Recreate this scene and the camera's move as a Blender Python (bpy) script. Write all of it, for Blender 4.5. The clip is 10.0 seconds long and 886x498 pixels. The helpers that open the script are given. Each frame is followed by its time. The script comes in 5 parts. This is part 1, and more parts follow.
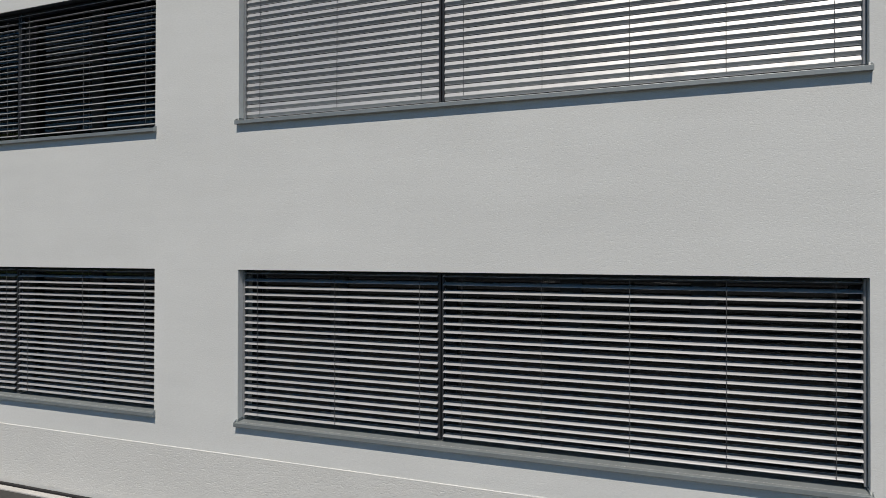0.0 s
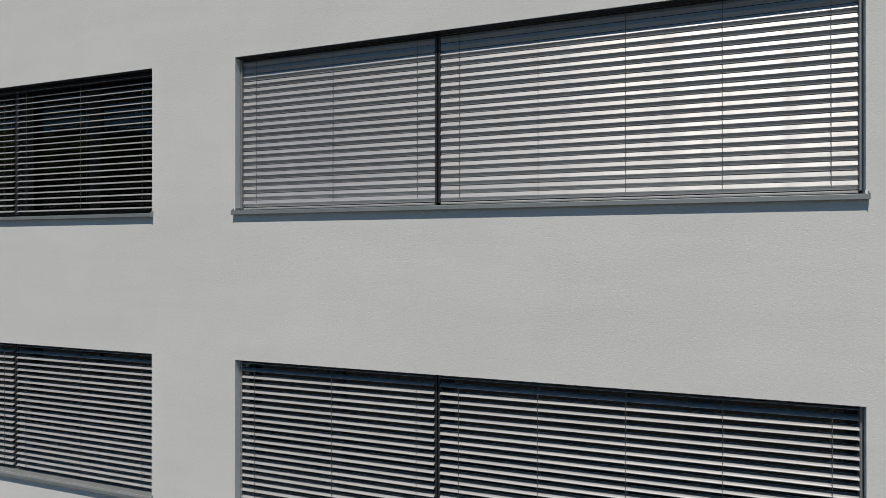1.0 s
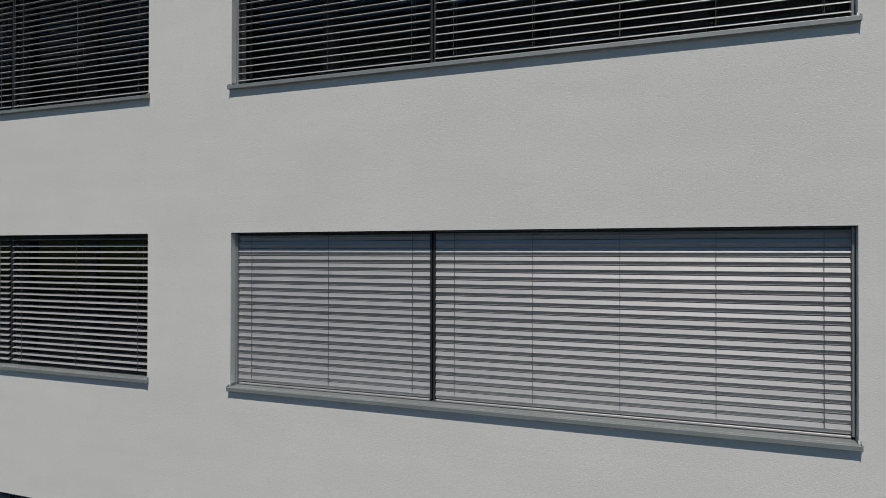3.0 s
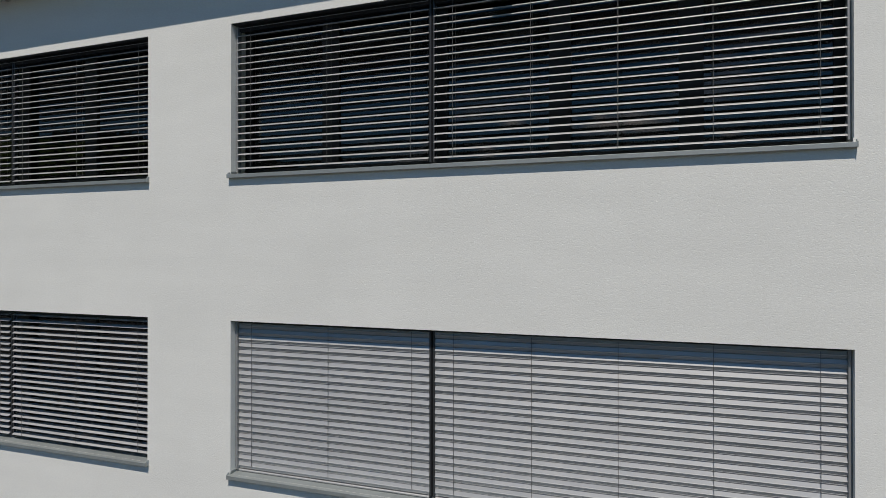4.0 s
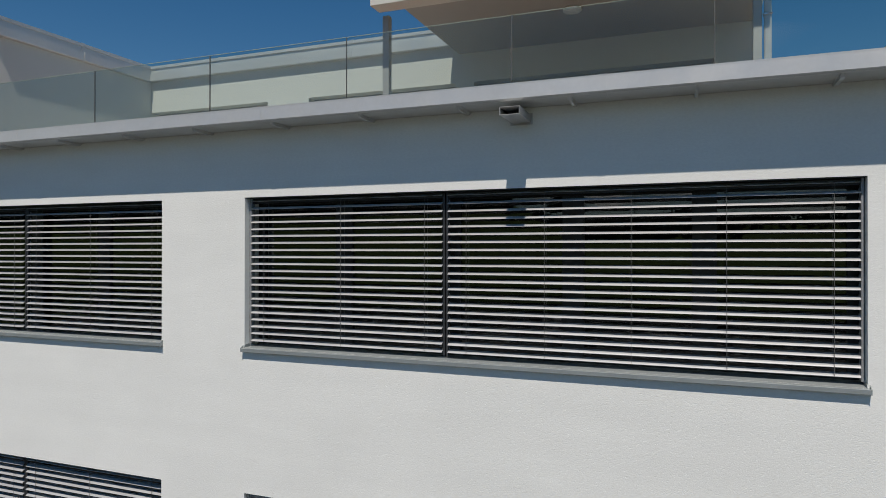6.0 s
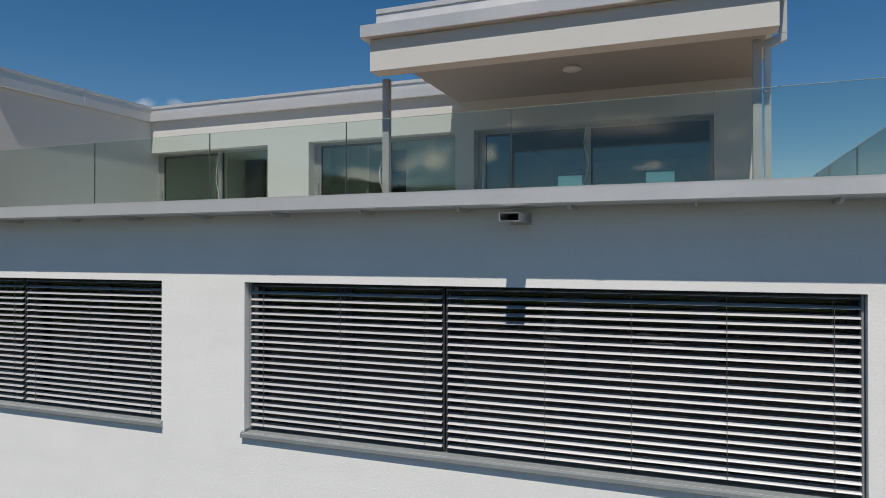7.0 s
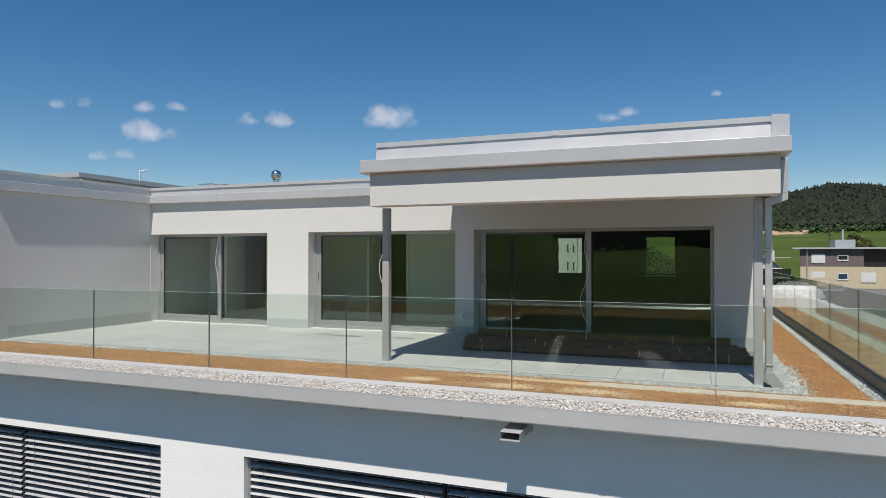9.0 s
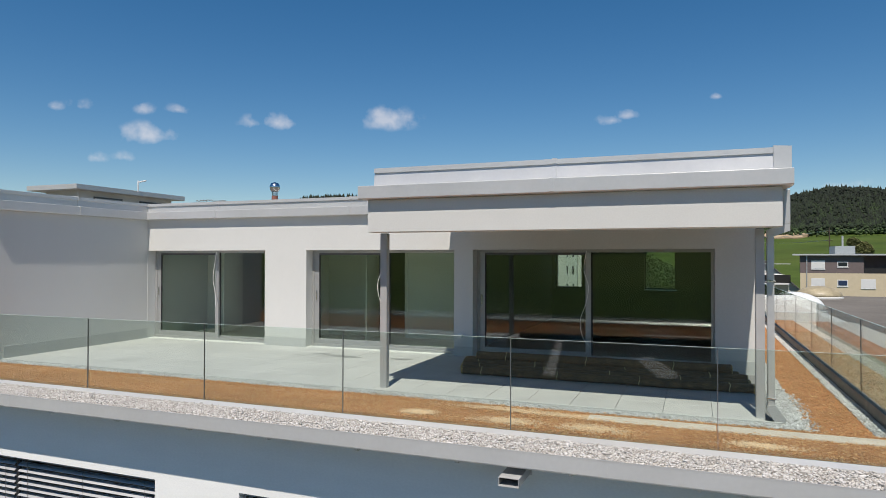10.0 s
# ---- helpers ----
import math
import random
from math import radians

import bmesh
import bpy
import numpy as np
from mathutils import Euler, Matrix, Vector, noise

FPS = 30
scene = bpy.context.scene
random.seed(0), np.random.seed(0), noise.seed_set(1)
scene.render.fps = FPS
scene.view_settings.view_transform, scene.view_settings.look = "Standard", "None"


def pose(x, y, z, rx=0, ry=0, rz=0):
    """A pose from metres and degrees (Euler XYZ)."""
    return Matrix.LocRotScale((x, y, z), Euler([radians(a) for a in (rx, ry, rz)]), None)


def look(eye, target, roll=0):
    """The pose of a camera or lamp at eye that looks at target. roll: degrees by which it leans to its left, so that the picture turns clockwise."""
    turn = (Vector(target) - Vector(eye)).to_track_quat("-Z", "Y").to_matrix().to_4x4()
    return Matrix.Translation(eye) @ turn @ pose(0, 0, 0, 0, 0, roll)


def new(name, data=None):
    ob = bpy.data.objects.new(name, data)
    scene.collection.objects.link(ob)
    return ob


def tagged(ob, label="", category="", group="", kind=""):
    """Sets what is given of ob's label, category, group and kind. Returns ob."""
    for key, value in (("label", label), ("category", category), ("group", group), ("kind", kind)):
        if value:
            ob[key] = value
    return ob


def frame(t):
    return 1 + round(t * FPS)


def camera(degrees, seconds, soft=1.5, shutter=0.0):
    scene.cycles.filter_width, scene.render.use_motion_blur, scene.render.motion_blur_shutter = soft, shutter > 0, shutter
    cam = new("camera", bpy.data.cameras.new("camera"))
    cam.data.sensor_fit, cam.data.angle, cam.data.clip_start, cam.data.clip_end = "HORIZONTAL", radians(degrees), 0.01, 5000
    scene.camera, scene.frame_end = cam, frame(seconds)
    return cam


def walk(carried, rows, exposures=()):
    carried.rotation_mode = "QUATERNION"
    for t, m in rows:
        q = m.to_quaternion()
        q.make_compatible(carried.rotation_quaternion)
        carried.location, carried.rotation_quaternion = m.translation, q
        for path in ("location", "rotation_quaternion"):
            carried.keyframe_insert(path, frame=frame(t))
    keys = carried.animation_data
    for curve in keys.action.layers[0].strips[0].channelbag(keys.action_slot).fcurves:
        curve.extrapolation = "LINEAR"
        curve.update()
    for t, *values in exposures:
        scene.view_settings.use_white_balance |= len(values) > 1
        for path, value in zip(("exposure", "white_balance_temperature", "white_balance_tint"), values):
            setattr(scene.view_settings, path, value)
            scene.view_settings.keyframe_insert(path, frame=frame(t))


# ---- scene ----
cam = camera(68.3, 10.0, soft=0.6)
PATH = [
    (0, (4.534, -5.693, 2.893), (3.813, -3.827, 2.906), 0.1),
    (0.5, (4.549, -5.68, 3.409), (3.826, -3.815, 3.411), 0.0),
    (1, (4.577, -5.67, 3.876), (3.852, -3.806, 3.881), 0.0),
    (1.5, (4.586, -5.673, 4.343), (3.859, -3.81, 4.349), 0.0),
    (2, (4.582, -5.671, 4.789), (3.857, -3.807, 4.801), 0.0),
    (2.5, (4.597, -5.67, 5.248), (3.874, -3.805, 5.262), 0.1),
    (4, (4.617, -5.704, 6.671), (3.901, -3.837, 6.68), 0.0),
    (4.5, (4.591, -5.734, 7.14), (3.874, -3.867, 7.146), -0.0),
    (5, (4.573, -5.761, 7.599), (3.851, -3.895, 7.604), -0.1),
    (5.5, (4.549, -5.784, 8.063), (3.828, -3.918, 8.069), -0.0),
    (6.8, (4.519, -5.793, 9.257), (3.797, -3.928, 9.268), 0.1),
    (7, (4.533, -5.789, 9.426), (3.811, -3.924, 9.439), 0.0),
    (7.5, (4.557, -5.79, 9.892), (3.835, -3.925, 9.908), -0.0),
    (8, (4.573, -5.801, 10.346), (3.85, -3.937, 10.36), -0.0),
    (8.5, (4.542, -5.798, 10.799), (3.821, -3.933, 10.817), -0.0),
    (9, (4.524, -5.783, 11.261), (3.803, -3.918, 11.283), 0.0),
    (9.5, (4.528, -5.744, 11.613), (3.807, -3.879, 11.635), 0.1),
    (10, (4.508, -5.701, 11.597), (3.788, -3.835, 11.626), 0.1),
]
LIGHT = [(0, -0.58), (1.0, -0.64), (2.5, -0.84), (4.0, -0.47), (4.5, -0.41), (5.5, -0.28), (7.0, -0.15), (7.5, -0.03), (8.5, 0.18), (10.0, 0.2)]
EXPOSURES = [(t, stops, 6930 if t > 6 else 7020, 13.3 if t > 6 else 11.6) for t, stops in LIGHT]
walk(cam, [(t, look(eye, target, roll)) for t, eye, target, roll in PATH], EXPOSURES)

# ---- world and sun ----
SUN = Vector((0.165, -1.0, 1.88)).normalized()
sun_lamp = new("sun", bpy.data.lights.new("sun", "SUN"))
sun_lamp.data.energy, sun_lamp.data.angle, sun_lamp.data.color = 4.55, radians(0.53), (1.0, 0.965, 0.91)
sun_lamp.matrix_world = look(SUN * 60, (0, 0, 0))

# Small fair-weather clouds: direction (x, y, z), half width and half height in radians, and for thin ones their thickness.
CLOUDS = [
    (-0.772, 0.603, 0.195, 0.020, 0.009, 0.7), (-0.752, 0.627, 0.199, 0.021, 0.011, 0.7), (-0.703, 0.681, 0.203, 0.019, 0.011, 0.7),
    (-0.671, 0.711, 0.206, 0.017, 0.009, 0.7), (-0.702, 0.691, 0.168, 0.040, 0.020), (-0.750, 0.647, 0.134, 0.018, 0.010, 0.7),
    (-0.726, 0.674, 0.137, 0.017, 0.010, 0.7), (-0.594, 0.779, 0.194, 0.022, 0.014), (-0.569, 0.797, 0.197, 0.032, 0.016),
    (-0.427, 0.880, 0.206, 0.048, 0.022), (-0.112, 0.972, 0.201, 0.022, 0.013), (-0.092, 0.973, 0.207, 0.024, 0.012),
    (0.179, 0.979, 0.096, 0.030, 0.012), (0.028, 0.973, 0.224, 0.010, 0.006, 0.7),
    (-0.386, -0.912, 0.140, 0.056, 0.034), (-0.288, -0.945, 0.150, 0.022, 0.020), (-0.105, -0.977, 0.184, 0.090, 0.026),
    (0.047, -0.985, 0.164, 0.026, 0.022), (-0.253, -0.948, 0.193, 0.022, 0.014),
    (-0.182, -0.980, 0.082, 0.050, 0.018), (-0.104, -0.991, 0.078, 0.060, 0.020), (-0.026, -0.996, 0.087, 0.060, 0.018),
    (0.052, -0.992, 0.115, 0.040, 0.018), (-0.069, -0.990, 0.125, 0.025, 0.010), (-0.466, -0.877, 0.113, 0.050, 0.020),
]


def build_world():
    w = bpy.data.worlds.new("sky")
    scene.world = w
    w.use_nodes = True
    nt = w.node_tree
    N, L = nt.nodes, nt.links
    N.clear()
    out, bg = N.new("ShaderNodeOutputWorld"), N.new("ShaderNodeBackground")
    sky = N.new("ShaderNodeTexSky")
    sky.sky_type, sky.sun_disc = "NISHITA", False
    sky.sun_elevation, sky.sun_rotation = math.asin(SUN.z), math.atan2(SUN.x, SUN.y)
    sky.air_density, sky.dust_density, sky.ozone_density, sky.altitude = 1.0, 0.02, 2.4, 500
    bg.inputs["Strength"].default_value = SKY
    tc = N.new("ShaderNodeTexCoord")

    def vmath(op, a, b=None):
        n = N.new("ShaderNodeVectorMath")
        n.operation = op
        for k, v in enumerate((a, b)):
            if v is None:
                continue
            if isinstance(v, (tuple, list, Vector)):
                n.inputs[k].default_value = v
            else:
                L.new(v, n.inputs[k])
        return n.outputs["Value"] if op in ("DOT_PRODUCT", "LENGTH") else n.outputs["Vector"]

    def m(op, a, b=0.0, clamp=False):
        n = N.new("ShaderNodeMath")
        n.operation, n.use_clamp = op, clamp
        for k, v in enumerate((a, b)):
            if isinstance(v, (int, float)):
                n.inputs[k].default_value = v
            else:
                L.new(v, n.inputs[k])
        return n.outputs[0]

    d = tc.outputs["Generated"]
    big = N.new("ShaderNodeTexNoise")
    big.inputs["Scale"].default_value, big.inputs["Detail"].default_value, big.inputs["Roughness"].default_value = 30, 4, 0.52
    L.new(d, big.inputs["Vector"])
    total = None
    for x, y, z, a, b, *thin in CLOUDS:
        c = Vector((x, y, z)).normalized()
        right = Vector((c.y, -c.x, 0)).normalized()
        up = right.cross(c)
        u = m("DIVIDE", vmath("DOT_PRODUCT", d, right), a)
        v = m("DIVIDE", vmath("DOT_PRODUCT", d, up), b)
        # flat bases: the underside falls off faster than the crown
        v = m("MULTIPLY", v, m("ADD", m("MULTIPLY", m("LESS_THAN", v, 0.0), 0.55), 1.0))
        r = m("SQRT", m("ADD", m("MULTIPLY", u, u), m("MULTIPLY", v, v)))
        ahead = m("GREATER_THAN", vmath("DOT_PRODUCT", d, c), 0.5)
        blob = m("MULTIPLY", m("MULTIPLY", m("SUBTRACT", 1.25, r), ahead), thin[0] if thin else 1.0)
        total = blob if total is None else m("MAXIMUM", total, blob)
    total = m("MAXIMUM", total, 0.0)
    dens = m("MULTIPLY", m("SUBTRACT", m("ADD", total, m("MULTIPLY", big.outputs["Fac"], 3.0)), 1.78), 0.95, True)
    dens = m("MULTIPLY", dens, m("MULTIPLY", total, 2.2, True))
    # broken cumulus over the far side of the valley
    far = N.new("ShaderNodeTexNoise")
    far.inputs["Scale"].default_value, far.inputs["Detail"].default_value, far.inputs["Roughness"].default_value = 5.5, 7, 0.6
    stretch = N.new("ShaderNodeMapping")
    stretch.inputs["Scale"].default_value = (1, 1, 2.6)
    L.new(d, stretch.inputs["Vector"])
    L.new(stretch.outputs["Vector"], far.inputs["Vector"])
    sep = N.new("ShaderNodeSeparateXYZ")
    L.new(d, sep.inputs[0])
    behind = m("MULTIPLY", m("SUBTRACT", -0.15, sep.outputs["Y"]), 4.0, True)
    low = m("SUBTRACT", 1.0, m("MULTIPLY", m("SUBTRACT", sep.outputs["Z"], 0.3), 4.0, True))
    cum = m("MULTIPLY", m("SUBTRACT", far.outputs["Fac"], 0.55), 6.0, True)
    cum = m("MULTIPLY", m("MULTIPLY", cum, behind), low)
    dens = m("MAXIMUM", m("MULTIPLY", dens, m("ADD", 0.44, m("MULTIPLY", behind, 0.56))), m("MULTIPLY", cum, 0.42))
    shade = N.new("ShaderNodeMix")
    shade.data_type = "RGBA"
    L.new(dens, shade.inputs["Factor"])
    deep = N.new("ShaderNodeHueSaturation")
    deep.inputs["Saturation"].default_value, deep.inputs["Hue"].default_value = 1.36, 0.498
    L.new(sky.outputs["Color"], deep.inputs["Color"])
    L.new(deep.outputs["Color"], shade.inputs["A"])
    # seen against the light across the valley they are brighter
    white = vmath("SCALE", (10.2, 10.0, 10.1))
    L.new(m("ADD", 1.0, m("MULTIPLY", behind, 0.65)), white.node.inputs["Scale"])
    L.new(white, shade.inputs["B"])
    L.new(shade.outputs["Result"], bg.inputs["Color"])
    L.new(bg.outputs[0], out.inputs[0])


SKY = 0.081
build_world()

# ---- materials ----


def mat(name, base, rough=0.6, metal=0.0, var=0.06, scale=3.0, fine=0.0, fscale=60.0, bump=0.0, bscale=90.0, stretch=(1, 1, 1),
        dist=0.004, island=0.0, rand=0.0, spec=0.5, coords="world", tint=None, streak=0.0, grain=(1.0, 1.0, 0.06), pits=0.0):
    """A procedural surface: base colour varied at two scales, roughness wear and fine relief; pits: torn grooves of a scraped render."""
    mt = bpy.data.materials.new(name)
    mt.use_nodes = True
    nt = mt.node_tree
    N, L = nt.nodes, nt.links
    bsdf = N["Principled BSDF"]
    bsdf.inputs["Roughness"].default_value = rough
    bsdf.inputs["Metallic"].default_value = metal
    bsdf.inputs["Specular IOR Level"].default_value = spec
    if coords == "world":
        co = N.new("ShaderNodeNewGeometry").outputs["Position"]
    else:
        co = N.new("ShaderNodeTexCoord").outputs["Object"]

    def nz(sc, detail, st=(1, 1, 1), rgh=0.6):
        mp = N.new("ShaderNodeMapping")
        mp.inputs["Scale"].default_value = st
        L.new(co, mp.inputs["Vector"])
        n = N.new("ShaderNodeTexNoise")
        n.inputs["Scale"].default_value, n.inputs["Detail"].default_value, n.inputs["Roughness"].default_value = sc, detail, rgh
        L.new(mp.outputs[0], n.inputs["Vector"])
        return n.outputs["Fac"]

    def ramp(fac, lo, hi):
        r = N.new("ShaderNodeMapRange")
        r.inputs["From Min"].default_value, r.inputs["From Max"].default_value = 0.3, 0.7
        r.inputs["To Min"].default_value, r.inputs["To Max"].default_value = lo, hi
        L.new(fac, r.inputs["Value"])
        return r.outputs["Result"]

    val = ramp(nz(scale, 4), 1 - var, 1 + var)

    def mul(a, b):
        q = N.new("ShaderNodeMath")
        q.operation = "MULTIPLY"
        L.new(a, q.inputs[0])
        L.new(b, q.inputs[1])
        return q.outputs[0]

    if fine:
        val = mul(val, ramp(nz(fscale, 3, stretch), 1 - fine, 1 + fine))
    if streak:
        val = mul(val, ramp(nz(2.2, 5, grain), 1 - streak, 1 + streak))
    if island:
        g = N.new("ShaderNodeNewGeometry")
        r = N.new("ShaderNodeMapRange")
        r.inputs["To Min"].default_value, r.inputs["To Max"].default_value = 1 - island, 1 + island
        L.new(g.outputs["Random Per Island"], r.inputs["Value"])
        val = mul(val, r.outputs["Result"])
    if rand:
        g = N.new("ShaderNodeObjectInfo")
        r = N.new("ShaderNodeMapRange")
        r.inputs["To Min"].default_value, r.inputs["To Max"].default_value = 1 - rand, 1 + rand
        L.new(g.outputs["Random"], r.inputs["Value"])
        val = mul(val, r.outputs["Result"])
    col = N.new("ShaderNodeVectorMath")
    col.operation = "SCALE"
    col.inputs[0].default_value = base
    if tint:
        mx = N.new("ShaderNodeMix")
        mx.data_type = "RGBA"
        mx.inputs["A"].default_value, mx.inputs["B"].default_value = (*base, 1), (*tint, 1)
        if island:
            gi = N.new("ShaderNodeNewGeometry")
            L.new(gi.outputs["Random Per Island"], mx.inputs["Factor"])
        else:
            L.new(ramp(nz(scale * 0.37, 5), 0, 1), mx.inputs["Factor"])
        L.new(mx.outputs["Result"], col.inputs[0])
    L.new(val, col.inputs["Scale"])
    L.new(col.outputs[0], bsdf.inputs["Base Color"])
    L.new(ramp(nz(scale * 2.3, 3), max(0.02, rough - 0.08), min(1, rough + 0.08)), bsdf.inputs["Roughness"])
    if bump:
        b = N.new("ShaderNodeBump")
        b.inputs["Strength"].default_value, b.inputs["Distance"].default_value = bump, dist
        height = nz(bscale, 4, stretch, 0.65)
        if pits:
            groove = N.new("ShaderNodeMapRange")
            groove.interpolation_type = "SMOOTHSTEP"
            groove.inputs["From Min"].default_value, groove.inputs["From Max"].default_value = 0.56, 0.68
            groove.inputs["To Min"].default_value, groove.inputs["To Max"].default_value = 0.0, -pits
            L.new(nz(bscale * 0.62, 3, stretch, 0.55), groove.inputs["Value"])
            add = N.new("ShaderNodeMath")
            L.new(height, add.inputs[0])
            L.new(groove.outputs["Result"], add.inputs[1])
            height = add.outputs[0]
        L.new(height, b.inputs["Height"])
        L.new(b.outputs[0], bsdf.inputs["Normal"])
    return mt


def glass(name, tint, ior, rough=0.0):
    """Clear sheet glass: see-through with its tint, and mirrored by Fresnel."""
    mt = bpy.data.materials.new(name)
    mt.use_nodes = True
    N, L = mt.node_tree.nodes, mt.node_tree.links
    N.clear()
    out, mix = N.new("ShaderNodeOutputMaterial"), N.new("ShaderNodeMixShader")
    tr, gl, lw = N.new("ShaderNodeBsdfTransparent"), N.new("ShaderNodeBsdfGlossy"), N.new("ShaderNodeLayerWeight")
    tr.inputs["Color"].default_value = (*tint, 1)
    gl.inputs["Roughness"].default_value = rough
    lw.inputs["Blend"].default_value = 0.5
    power, gain = N.new("ShaderNodeMath"), N.new("ShaderNodeMath")
    power.operation, gain.operation = "POWER", "MULTIPLY_ADD"
    power.inputs[1].default_value = 5.0
    f0 = ((ior - 1) / (ior + 1)) ** 2
    gain.inputs[1].default_value, gain.inputs[2].default_value = 1 - f0, f0
    L.new(lw.outputs["Facing"], power.inputs[0])
    L.new(power.outputs[0], gain.inputs[0])
    L.new(gain.outputs[0], mix.inputs[0])
    L.new(tr.outputs[0], mix.inputs[1])
    L.new(gl.outputs[0], mix.inputs[2])
    L.new(mix.outputs[0], out.inputs[0])
    return mt


